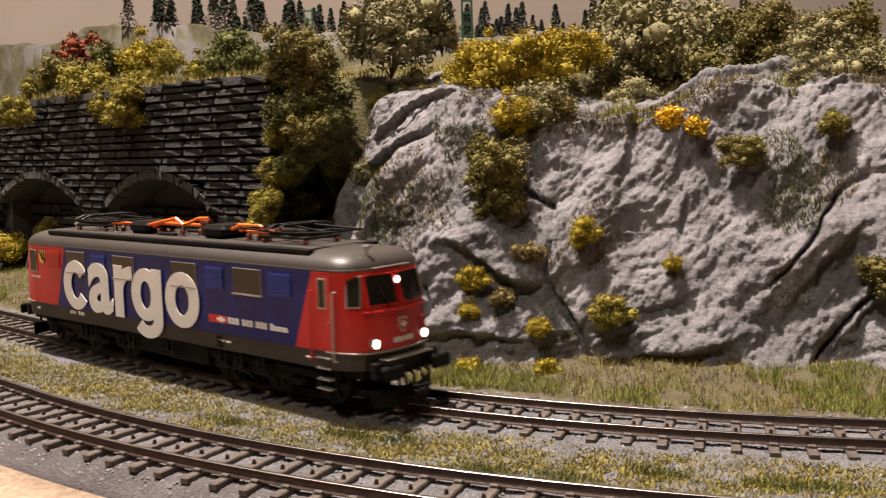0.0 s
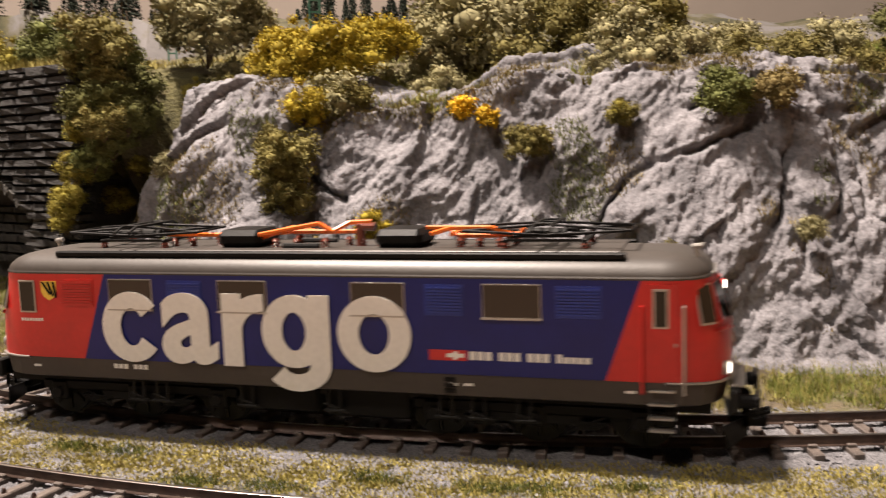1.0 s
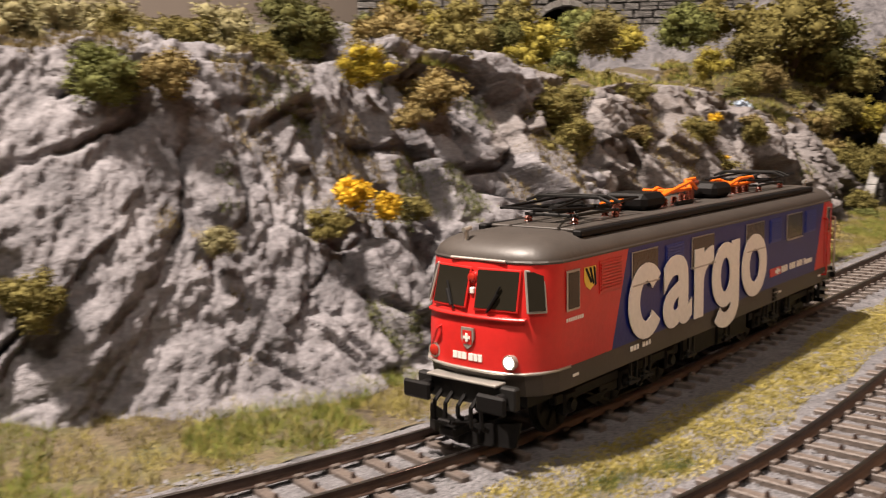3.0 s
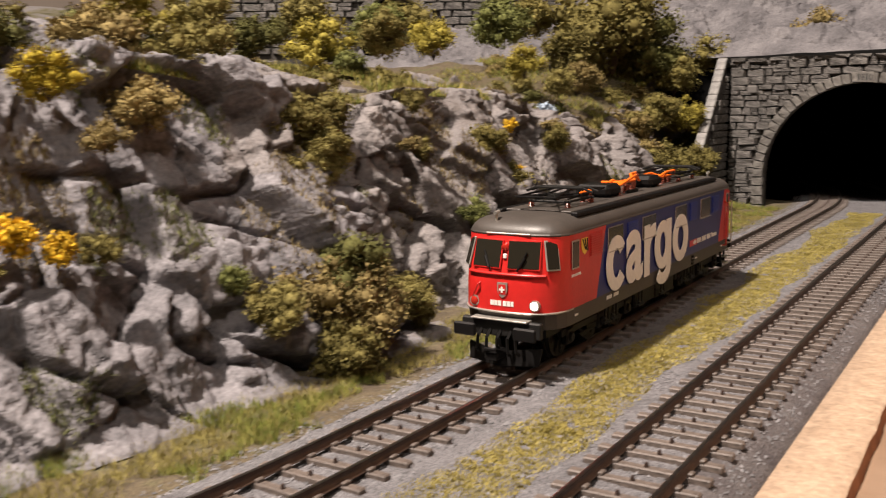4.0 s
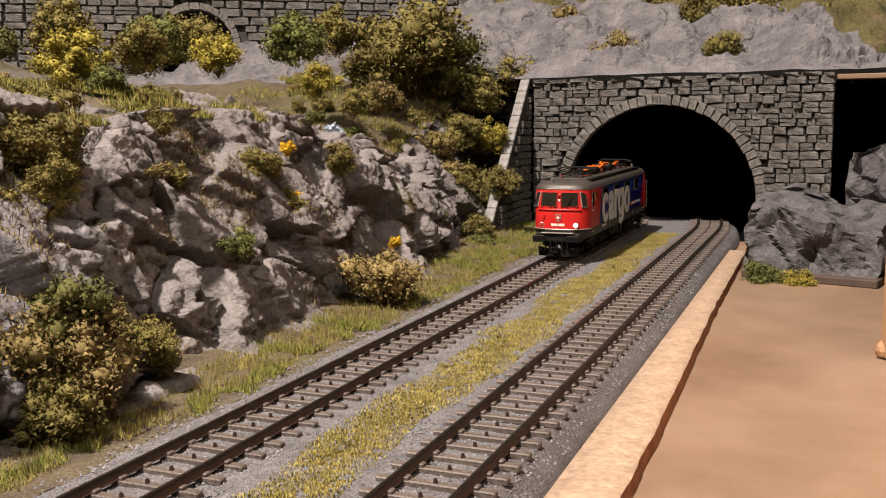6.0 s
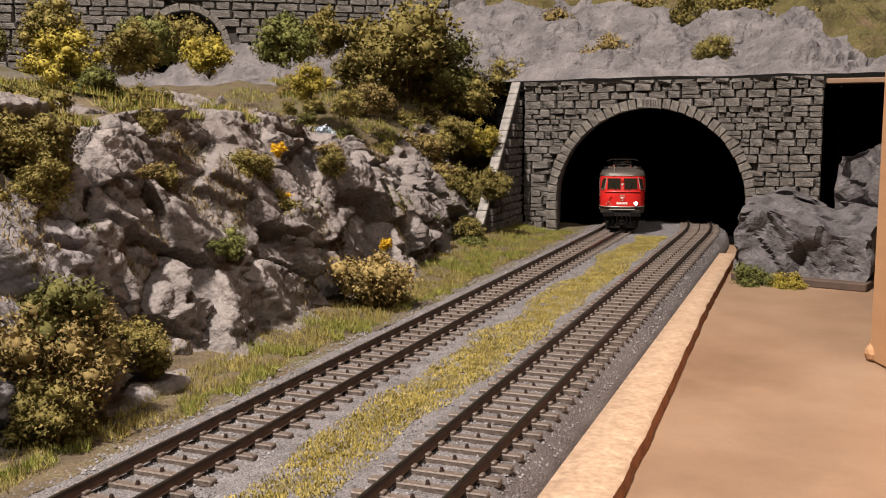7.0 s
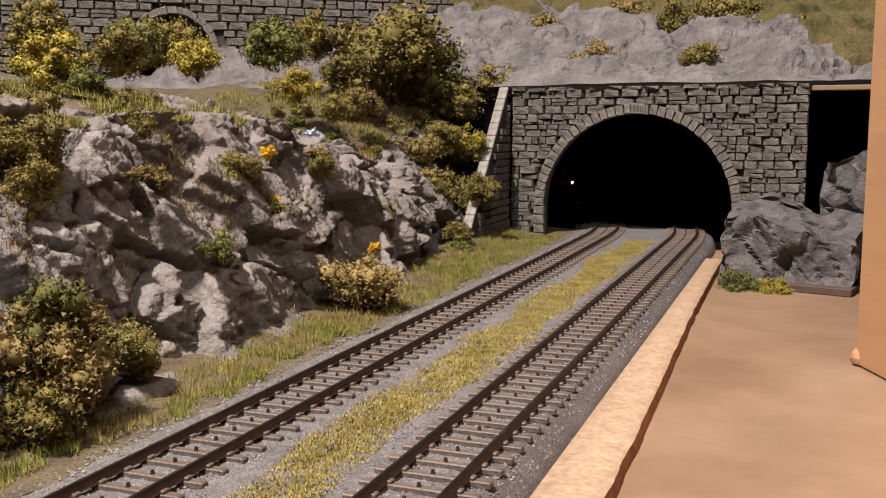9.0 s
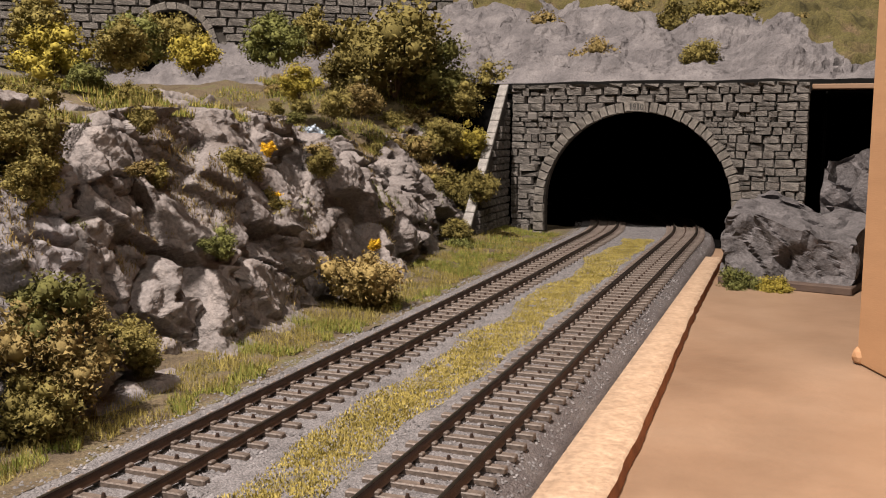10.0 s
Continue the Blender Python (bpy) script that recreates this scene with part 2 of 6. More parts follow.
# ---------------------------------------------------------------- room, table, ground
def room():
    for name, x0, x1, y0, y1, z0, z1, mat in (
            ("floor", -3.0, 2.2, -2.4, 3.2, -0.96, -0.92, FLOORBOARD), ("ceiling", -3.0, 2.2, -2.4, 3.2, 1.85, 1.9, ROOM),
            ("wall_north", -3.0, 2.2, 3.2, 3.26, -0.92, 1.85, ROOM_SHADE), ("wall_south", -3.0, 2.2, -2.46, -2.4, -0.92, 1.85, ROOM),
            ("wall_east", 2.2, 2.26, -2.4, 3.2, -0.92, 1.85, ROOM), ("wall_west", -1.45, -1.39, -2.4, 3.2, -0.92, 1.85, BACK_WALL)):
        bm = bmesh.new()
        box(bm, x0, x1, y0, y1, z0, z1)
        tagged(part(name, bm, mat), "plain painted room surface round the layout", kind="structure")


room()
EDGE, CRACK = -0.0845, -0.1


def along(s0, s1, step):
    return list(np.linspace(s0, s1, int(round((s1 - s0) / step)) + 1))


# the board of the layout, its sawn chipboard strip along the ballast, and the track bed
bm = bmesh.new()
box(bm, -1.39, 1.1, -1.3, 2.2, -0.034, -0.013)
tagged(part("layout_board", bm, PLY), "bare honey-coloured wooden board under the layout", "board", kind="structure")


def fray(s):
    return lerp(s, [(0.05, -0.002), (0.1, -0.0018), (0.2, 0.0), (0.27, 0.002), (0.36, 0.0035), (0.48, 0.0044)]) + 0.0007 * noise.noise((s * 40, 3.1, 0)) + 0.0004 * noise.noise((s * 110, 3.1, 0)) + 0.00015 * noise.noise((s * 300, 7.7, 0))


rows = []
for s in along(-0.9, 0.53, 0.004):
    f = fray(s)
    rows.append([trk(s, EDGE - 0.0005, -0.014), trk(s, EDGE - 0.0005, -0.0085), trk(s, CRACK + 0.001 + f, -0.0085), trk(s, CRACK + f, -0.0092)])
tagged(strip("chipboard_strip", rows, PARTICLE, smooth_it=False), "pale chipboard strip beside the ballast", "board")
rows = [[trk(s, CRACK + fray(s), -0.0092), trk(s, CRACK - 0.0002 + 0.0002 * noise.noise((s * 200, 0, 5)) + fray(s), -0.011), trk(s, CRACK - 0.0007 + 0.0003 * noise.noise((s * 150, 2, 5)) + fray(s), -0.0129)] for s in along(-0.9, 0.53, 0.002)]
tagged(strip("board_edge", rows, PLY_EDGE, smooth_it=False), "rough sawn brown edge of the chipboard", "board edge")


def bed_z(d):
    return lerp(d, [(-0.0860, -0.0125), (-0.0845, -0.0082), (-0.081, -0.0062), (-0.077, -0.0040), (-0.05, -0.0037), (-0.03, -0.0042), (-0.014, -0.0037), (0.016, -0.0037), (0.026, -0.0045), (0.05, -0.004), (0.075, 0.0), (0.11, 0.004)])


def bumpy(p, a, f):
    return a * noise.noise((p.x * f, p.y * f, p.z * f))


DS = [-0.086, -0.0845, -0.083, -0.081, -0.079, -0.077] + list(np.linspace(-0.074, 0.022, 40))
rows = []
for s in along(-1.0, 1.45, 0.003):
    row = []
    for d in DS:
        p = trk(s, d, bed_z(d))
        p.z += bumpy(p, 0.0004, 300) + bumpy(p, 0.0004, 90)
        row.append(p)
    rows.append(row)
bed = strip("ballast_bed", rows, BALLAST, label="grey gravel ballast under both tracks")
bed.data.materials.append(BALLAST_DARK)
idx = np.zeros(len(bed.data.polygons), np.int32)
idx.reshape(-1, len(DS) - 1)[:, :7] = 1
bed.data.polygons.foreach_set("material_index", idx)
rows = []
for s in along(-1.0, 0.66, 0.004):
    row = []
    for d in np.linspace(0.0215, 0.13, 30):
        p = trk(s, d, bed_z(d) - 0.0003)
        p.z += bumpy(p, 0.0012, 60) + bumpy(p, 0.0005, 300)
        row.append(p)
    rows.append(row)
strip("ground", rows, EARTH, label="strip of earth and grass before the rocks")


# ---------------------------------------------------------------- rock face
def rock_foot(s):
    return lerp(s, [(-0.5, 0.118), (-0.455, 0.090), (-0.42, 0.060), (-0.34, 0.05), (-0.25, 0.062), (-0.16, 0.066), (-0.08, 0.05), (0.0, 0.046), (0.05, 0.043), (0.11, 0.043), (0.18, 0.048), (0.25, 0.052), (0.32, 0.052), (0.36, 0.056), (0.45, 0.07), (0.53, 0.080), (0.61, 0.082)])


def rock_top(s):
    return lerp(s, [(-0.5, 0.104), (-0.45, 0.104), (-0.36, 0.103), (-0.29, 0.088), (-0.25, 0.092), (-0.2, 0.100), (-0.1, 0.097), (-0.04, 0.094), (0.03, 0.103), (0.09, 0.095), (0.14, 0.090), (0.19, 0.094), (0.27, 0.091), (0.31, 0.087), (0.36, 0.079), (0.42, 0.070), (0.46, 0.070), (0.53, 0.083), (0.586, 0.103), (0.61, 0.110)])


def rock_lean(s):
    return lerp(s, [(-0.5, 0.6), (-0.36, 0.5), (-0.2, 0.55), (-0.05, 0.62), (0.06, 0.62), (0.15, 0.56), (0.3, 0.56), (0.4, 0.68), (0.48, 0.75), (0.57, 0.5), (0.61, 0.35)])


def facet(p, lean=1.0):
    """Broken stone: flat tilted faces that meet in crisp edges, and the nearness of the edge between two of them."""
    ds, ps = noise.voronoi(p)
    hs = []
    for c in ps[:3]:
        t = noise.cell_vector(Vector(c) * 5.17)
        q = p - Vector(c)
        hs.append(noise.cell(Vector(c) * 7.31) + lean * ((t.x - 0.5) * q.x + (t.y - 0.5) * q.y))
    near = 0.5 * (1 - smooth(0.0, 0.035, ds[1] - ds[0]))
    return hs[0] + (hs[1] - hs[0]) * near, ds[1] - ds[0]


def ledge(c, undercut=0.10):
    """A bed of stone: it juts out at its lower edge and slopes back towards its top, 0 to 1."""
    f = c - math.floor(c)
    return (1 - f) * smooth(0.0, undercut, f)


def rock_relief(s, h):
    """How far the rock stands out at s along and h up, in metres."""
    q = Vector((s, h, 0))
    blocky = smooth(-0.13, 0.02, s)
    w = (noise.noise_vector(q * 22) * 0.007 + noise.noise_vector(q * 150) * 0.0010) * (1 - 0.5 * blocky)
    u, t = s + w.x, h + w.y
    tilt = 0.5 * noise.noise((s * 4, 0.3, 8.0)) + 0.15
    swell = (0.010 - 0.004 * blocky) * noise.noise((s * 13, h * 15, 1.7)) + (0.0045 - 0.0025 * blocky) * noise.noise((s * 38, h * 44, 4.4))
    grit = 0.0007 * noise.fractal((s * 330, h * 330, 6), 0.45, 2.2, 3)
    soft = hard = 0.0
    if blocky < 1:
        # great rounded lumps parted by a few deep curved seams, with a pitted skin
        a1 = 0.0080 * smooth(-0.10, 0.35, noise.noise((u * 15, t * 20, 21)))
        soft = a1 * ledge(t * 27 - u * 11 + 1.5 * noise.noise((u * 12, t * 14, 31)), 0.07)
        for f, a in ((21, 0.0085), (47, 0.0050), (104, 0.0038), (230, 0.0023), (470, 0.0013)):
            soft += a * (abs(noise.noise((u * f - t * f * 0.35, t * f * 1.25 - u * f * 0.35, f * 0.7))) - 0.2)
        seam = abs(noise.noise((u * 15 + t * 8, t * 26 - u * 15, 11)))
        soft -= 0.0070 * (1 - smooth(0.0, 0.045, seam)) * smooth(-0.1, 0.25, noise.noise((s * 22, h * 22, 12)))
        soft -= 0.003
    if blocky > 0:
        # broken blocks between steep joints
        off, edge = facet(Vector((u * 25 + t * 12, t * 24 - u * 7, 4.0)), 1.3)
        off2, edge2 = facet(Vector((u * 56 + t * 24, t * 60 - u * 14, 9.0)), 1.5)
        hard = 0.0115 * (off - 0.5) - 0.0090 * (1 - smooth(0, 0.07, edge)) * smooth(-0.4, 0.3, noise.noise((s * 30, h * 30, 1)))
        hard += 0.0048 * (off2 - 0.5) - 0.0026 * (1 - smooth(0, 0.07, edge2)) * smooth(-0.2, 0.3, noise.noise((s * 50, h * 50, 3)))
        a1 = 0.0045 * smooth(-0.05, 0.35, noise.noise((u * 24, t * 24, 41)))
        hard += a1 * ledge(t * 20 + u * 30 + 0.9 * noise.noise((u * 14, t * 14, 43)), 0.08)
        cleft = abs(noise.noise((u * 24 + t * 9, t * 8 - u * 3, 71)))
        hard -= 0.0095 * (1 - smooth(0.0, 0.05, cleft)) * smooth(-0.1, 0.25, noise.noise((s * 26, h * 26, 73)))
        shelf = abs(noise.noise((u * 9 - t * 4, t * 30 + u * 6, 75)))
        hard -= 0.0090 * (1 - smooth(0.0, 0.06, shelf)) * smooth(0.0, 0.3, noise.noise((s * 26, h * 26, 77)))
        for f, a in ((70, 0.0028), (160, 0.0024), (340, 0.0018)):
            hard += a * (abs(noise.noise((u * f, t * f, f * 0.3))) - 0.2)
    return swell + soft * (1 - blocky) + hard * blocky + grit - 0.003


def rock_point(s, v):
    zt, lean = rock_top(s), rock_lean(s)
    foot = rock_foot(s)
    if v <= 1:
        h = v * zt
        d = foot + lean * h * (0.75 + 0.25 * v)
        out = smooth(0, 0.06, v)
    else:
        h = zt + (v - 1) * 0.022
        d = foot + lean * zt + (v - 1) * 0.10
        out = max(0.25, 1 - (v - 1) * 2.2)
    r = rock_relief(s, h + max(0, v - 1) * 0.05) * (0.25 + 0.75 * out)
    k = 0.85 if v <= 1 else 0.85 - 0.6 * min(1, (v - 1) * 3)
    return trk(s, d - r * k, h - 0.004 + r * (1 - k) * 1.2 + (0.35 * r if v > 1 else 0))


rows = [[rock_point(s, v) for v in np.linspace(0, 1.5, 164)] for s in along(-0.5, 0.6, 0.00085)]
rocks = strip("rock_face", rows, ROCK, label="grey craggy plaster rock face beside the track", smooth_it=False)
rocks.data.materials.append(ROCK_EARTHY)
mi = np.zeros((len(rows) - 1, 163), np.int32)
for i in range(len(rows) - 1):
    s = -0.5 + i * 0.00085
    for j in range(163):
        k = smooth(0.0, 0.22, s) - 0.5 + 0.7 * noise.noise((s * 20, j * 0.0355, 3))
        mi[i, j] = 1 if k > 0 else 0
rocks.data.polygons.foreach_set("material_index", mi.ravel())


# hillside behind the rocks
def hill_z(s, d):
    t = rock_top(s)
    e = rock_foot(s) + rock_lean(s) * t
    k = d - e
    z = t - 0.006 + lerp(k, [(-0.02, -0.03), (0.0, -0.010), (0.02, -0.002), (0.06, 0.004), (0.12, 0.010), (0.2, 0.020), (0.3, 0.028)])
    return z + (0.115 - z) * smooth(0.42, 0.61, s) * smooth(-0.02, 0.07, k)


rows = []
for s in along(-0.5, 0.61, 0.006):
    row = []
    for k in np.linspace(0.0, 1.0, 60):
        d0 = rock_foot(s) + rock_lean(s) * rock_top(s) + 0.012
        d = d0 + (0.43 - d0) * k ** 1.3
        p = trk(min(s, S1), d, hill_z(s, d))
        if s > S1:
            p.y += s - S1
        p.z += bumpy(p, 0.006, 25) + bumpy(p, 0.002, 90)
        row.append(p)
    rows.append(row)
strip("hillside", rows, EARTH, label="earthy hillside with dry grass behind the rocks")


# ---------------------------------------------------------------- track
def sweep(profile, s0, s1, d0, step):
    rows = []
    for s in along(s0, s1, step):
        rows.append([trk(s, d0 + a, z) for a, z in profile])
    return rows


RAIL_SECTION = [(-0.0011, -0.0024), (-0.0011, -0.0021), (-0.0003, -0.0018), (-0.0003, -0.0007), (-0.00055, -0.0005), (-0.00055, -0.0001)]
HEAD_SECTION = [(-0.00055, -0.0001), (-0.0004, 0.0), (0.0004, 0.0), (0.00055, -0.0001)]


def sleeper_mesh():
    bm = bmesh.new()
    box(bm, -0.0150, 0.0150, -0.0013, 0.0013, -0.0042, -0.0024, 0.0003)
    for x in (-0.0087, 0.0087):
        for k in (-0.0016, 0.0016):
            box(bm, x + k - 0.0006, x + k + 0.0006, -0.0011, 0.0011, -0.0026, -0.0016, 0.0002)
    me = bpy.data.meshes.new("sleeper")
    bm.to_mesh(me)
    bm.free()
    me.materials.append(SLEEPER)
    return me


def stud_mesh():
    bm = bmesh.new()
    bmesh.ops.create_cone(bm, cap_ends=True, segments=8, radius1=0.00065, radius2=0.0004, depth=0.0011, matrix=Matrix.Translation((0, 0, -0.0019)))
    me = bpy.data.meshes.new("contact_stud")
    bm.to_mesh(me)
    bm.free()
    me.materials.append(STUD)
    return me


SLEEPER_ME, STUD_ME = sleeper_mesh(), stud_mesh()


def railway_track(d, s0, s1, label):
    t = empty("railway_track", Matrix.Identity(4), label, "track", "double track")
    for side in (0.0087, -0.0087):
        right = [(-a, z) for a, z in reversed(RAIL_SECTION)]
        strip("rail", sweep(RAIL_SECTION + HEAD_SECTION + right, s0, s1, d + side, 0.006), RAIL, parent=t)
        strip("rail_head", sweep([(a, z + 0.00012) for a, z in HEAD_SECTION], s0, s1, d + side, 0.006), RAILTOP, parent=t)
    k = (R - d) / R
    n = 0
    s = s0
    while s < s1:
        m = Matrix.Translation(trk(s, d)) @ Matrix.Rotation(math.radians(head(s)), 4, "Z")
        for nm, me in (("sleeper", SLEEPER_ME), ("contact_stud", STUD_ME)):
            o = new(nm, me)
            o.parent = t
            o.matrix_local = m
        on_arc = S0 < s < 0 or s > S1
        s += 0.0088 / (k if on_arc else 1)
        n += 1
    return t


railway_track(0.0, -1.0, 1.4, "three-rail model track with brown sleepers, nearer the rocks")
railway_track(-GAP, -1.0, 1.0, "three-rail model track with brown sleepers, nearer the board")

# ---------------------------------------------------------------- tunnel portal
PX0, PX1, PY, PZ0, PZ1 = -0.1748, 0.0472, 0.8720, -0.013, 0.1103
AX, AZ, AR, AT = -0.0757, 0.0191, 0.0714, 0.0088


def stone_meshes(mat, seed, n=5):
    """Unit stones, -0.5 to 0.5 across and up, front towards -y."""
    rnd = random.Random(seed)
    out = []
    for _ in range(n):
        bm = bmesh.new()
        vs = box(bm, -0.5, 0.5, -0.5, 0.5, -0.5, 0.5)
        front = [f for f in bm.faces if f.normal.y < -0.9]
        r = bmesh.ops.inset_region(bm, faces=front, thickness=0.13, depth=0.0)
        for v in bm.verts:
            inner = any(v in f.verts for f in front)
            if inner:
                v.co.y -= 0.25 + rnd.uniform(0, 0.35)
                v.co.x += rnd.uniform(-0.05, 0.05)
                v.co.z += rnd.uniform(-0.05, 0.05)
            elif v.co.y < 0:
                v.co.x = v.co.x * 0.95 + rnd.uniform(-0.07, 0.07)
                v.co.z = v.co.z * 0.93 + rnd.uniform(-0.08, 0.08)
        me = bpy.data.meshes.new("stone")
        bm.to_mesh(me)
        bm.free()
        me.materials.append(mat)
        out.append(me)
    return out


PORTAL_STONES = stone_meshes(STONE, 5, 12)
WALL_STONES = stone_meshes(WALL_STONE, 6)
LIGHT_STONES = stone_meshes(STONE_LIGHT, 7)


def stone(me, parent, m, sx, sy, sz, name="stone"):
    o = new(name, me)
    o.parent = parent
    o.matrix_local = m @ Matrix.Diagonal((sx, sy, sz, 1))
    return o


def holed_wall(name, x0, x1, z0, z1, ax, az, ar, y0, y1, mat, parent=None, n=40):
    """A wall slab with a round-arched opening down to its foot."""
    bm = bmesh.new()
    arch = [(ax - ar, z0)] + [(ax - ar * math.cos(math.pi * i / n), az + ar * math.sin(math.pi * i / n)) for i in range(n + 1)] + [(ax + ar, z0)]
    outer = [(x0, z0)]
    for x, z in arch[1:-1]:
        c, s = x - ax, z - az
        k = min([(x0 - ax) / c if c < -1e-6 else 1e9, (x1 - ax) / c if c > 1e-6 else 1e9, (z1 - az) / s if s > 1e-6 else 1e9])
        outer.append((ax + c * k, az + s * k))
    outer.append((x1, z0))
    # corners
    for i in range(1, len(outer) - 2):
        (xa, za), (xb, zb) = outer[i], outer[i + 1]
        if abs(xa - x0) < 1e-6 and abs(zb - z1) < 1e-6:
            outer[i + 1] = (x0, z1)
        if abs(za - z1) < 1e-6 and abs(xb - x1) < 1e-6:
            outer[i] = (x1, z1)
    loops = []
    for y in (y0, y1):
        loops.append(([bm.verts.new((x, y, z)) for x, z in arch], [bm.verts.new((x, y, z)) for x, z in outer]))
    for i in range(len(arch) - 1):
        (a0, o0), (a1, o1) = loops
        bm.faces.new((a0[i], a0[i + 1], o0[i + 1], o0[i]))
        bm.faces.new((a1[i + 1], a1[i], o1[i], o1[i + 1]))
        bm.faces.new((a0[i + 1], a0[i], a1[i], a1[i + 1]))
        bm.faces.new((o0[i], o0[i + 1], o1[i + 1], o1[i]))
    bmesh.ops.recalc_face_normals(bm, faces=bm.faces)
    return part(name, bm, mat, parent)


def courses(rnd, x0, x1, z0, z1, hmin, hmax, lmin, lmax):
    """Rough masonry: (x, z, length, height) of each stone."""
    z = z0
    while z < z1 - 0.001:
        h = min(rnd.uniform(hmin, hmax), z1 - z)
        if z1 - z - h < hmin * 0.6:
            h = z1 - z
        x = x0
        while x < x1 - 0.0005:
            ln = rnd.uniform(lmin, lmax)
            if x1 - x - ln < lmin * 0.6:
                ln = x1 - x
            if rnd.random() < 0.24 and h > hmin * 1.25:
                yield x + ln / 2, z + h * 0.25, ln, h * 0.5
                yield x + ln / 2, z + h * 0.75, ln, h * 0.5
            else:
                yield x + ln / 2, z + h / 2, ln, h
            x += ln
        z += h


def tunnel_portal():
    p = empty("tunnel_portal", Matrix.Identity(4), "dark grey stone tunnel portal with a wide round arch", "tunnel portal")
    holed_wall("backing", PX0, PX1, PZ0, PZ1 - 0.001, AX, AZ, AR + 0.001, PY + 0.0005, PY + 0.012, STONE_JOINT, p)
    rnd = random.Random(3)
    for x, z, ln, h in courses(rnd, PX0, PX1, PZ0, PZ1, 0.0037, 0.0069, 0.0052, 0.0160):
        r = math.hypot(x - AX, max(0, z - AZ))
        if r < AR + AT * 0.75 or (z < AZ and abs(x - AX) < AR + AT * 0.75):
            continue
        # trim what reaches into the ring
        lim = AR + AT * 0.7
        half = math.sqrt(max(0, lim * lim - max(0, z - AZ) ** 2))
        a, b = x - ln / 2, x + ln / 2
        if half > 0:
            if x < AX and b > AX - half:
                b = AX - half
            if x > AX and a < AX + half:
                a = AX + half
        if b - a < 0.002:
            continue
        m = pose((a + b) / 2, PY, z + rnd.uniform(-0.0003, 0.0003), 0, rnd.uniform(-2.5, 2.5), 0)
        stone(rnd.choice(PORTAL_STONES), p, m, (b - a) * rnd.uniform(0.95, 1.01), 0.0030 + rnd.uniform(0, 0.0024), h * rnd.uniform(0.92, 1.01))
    n = 37
    for i in range(n):
        a = math.pi * (i + 0.5) / n
        if i == n // 2:
            continue
        r = AR + AT / 2
        m = pose(AX - r * math.cos(a), PY - 0.0004, AZ + r * math.sin(a)) @ Matrix.Rotation(math.pi / 2 - a, 4, "Y").inverted()
        stone(rnd.choice(LIGHT_STONES), p, m, math.pi * r / n * 0.93, 0.0045, AT * rnd.uniform(0.94, 1.0), "voussoir")
    for sx in (-1, 1):
        z = AZ
        while z > PZ0:
            h = rnd.uniform(0.006, 0.008)
            stone(rnd.choice(LIGHT_STONES), p, pose(AX + sx * (AR + AT / 2), PY - 0.0004, z - h / 2), AT, 0.0045, h * 0.93, "voussoir")
            z -= h
    # keystone with the year
    stone(LIGHT_STONES[0], p, pose(AX - 0.0002, PY - 0.0008, AZ + AR + AT / 2 + 0.0003), 0.0165, 0.0048, AT * 0.98, "keystone")
    carved = material("carved_dark", [(0.03, 0.03, 0.03), (0.05, 0.05, 0.05)], 0.9)
    for i, digit in enumerate("1910"):
        o = lettering(digit, 0.0012 if digit == "1" else 0.0024, 0.0050, 0.0, 0.0004, carved, p, "numeral")
        o.matrix_local = pose(AX - 0.0044 + 0.0028 * i, PY - 0.0047, AZ + AR + AT / 2, 90, 0, 0)
    for x, z in ((-0.1571, 0.0876), (0.0028, 0.0930)):
        bm = bmesh.new()
        box(bm, x - 0.004, x + 0.004, PY - 0.0055, PY, z - 0.003, z + 0.003, 0.0008)
        part("drain_stone", bm, STONE, p)
    # copings
    x = PX0
    while x < PX1 - 0.003:
        ln = min(rnd.uniform(0.011, 0.017), PX1 - x)
        stone(rnd.choice(PORTAL_STONES), p, pose(x + ln / 2, PY + 0.0045, PZ1 + 0.0004 + rnd.uniform(-0.0004, 0.0006), 0, rnd.uniform(-2, 2), 0), ln * 0.96, 0.0105, 0.0030, "coping_stone")
        x += ln
    return p


def lettering(text, width, height, bold, depth, mat, parent, name):
    """Raised letters in the built-in font, centred, in the xy plane."""
    cu = bpy.data.curves.new(name, "FONT")
    cu.body, cu.offset, cu.extrude, cu.align_x, cu.align_y = text, bold, 0.01, "LEFT", "BOTTOM"
    cu.resolution_u = 5
    tmp = new("tmp", cu)
    bpy.context.view_layer.update()
    me = bpy.data.meshes.new_from_object(tmp.evaluated_get(bpy.context.evaluated_depsgraph_get()))
    bpy.data.objects.remove(tmp)
    co = np.array([v.co for v in me.vertices])
    lo, hi = co.min(0), co.max(0)
    co = (co - (lo + hi) / 2) / (hi - lo) * np.array([width, height, depth])
    me.vertices.foreach_set("co", co.astype(np.float32).ravel())
    me.update()
    me.materials.clear()
    return part_of(name, me, mat, parent)


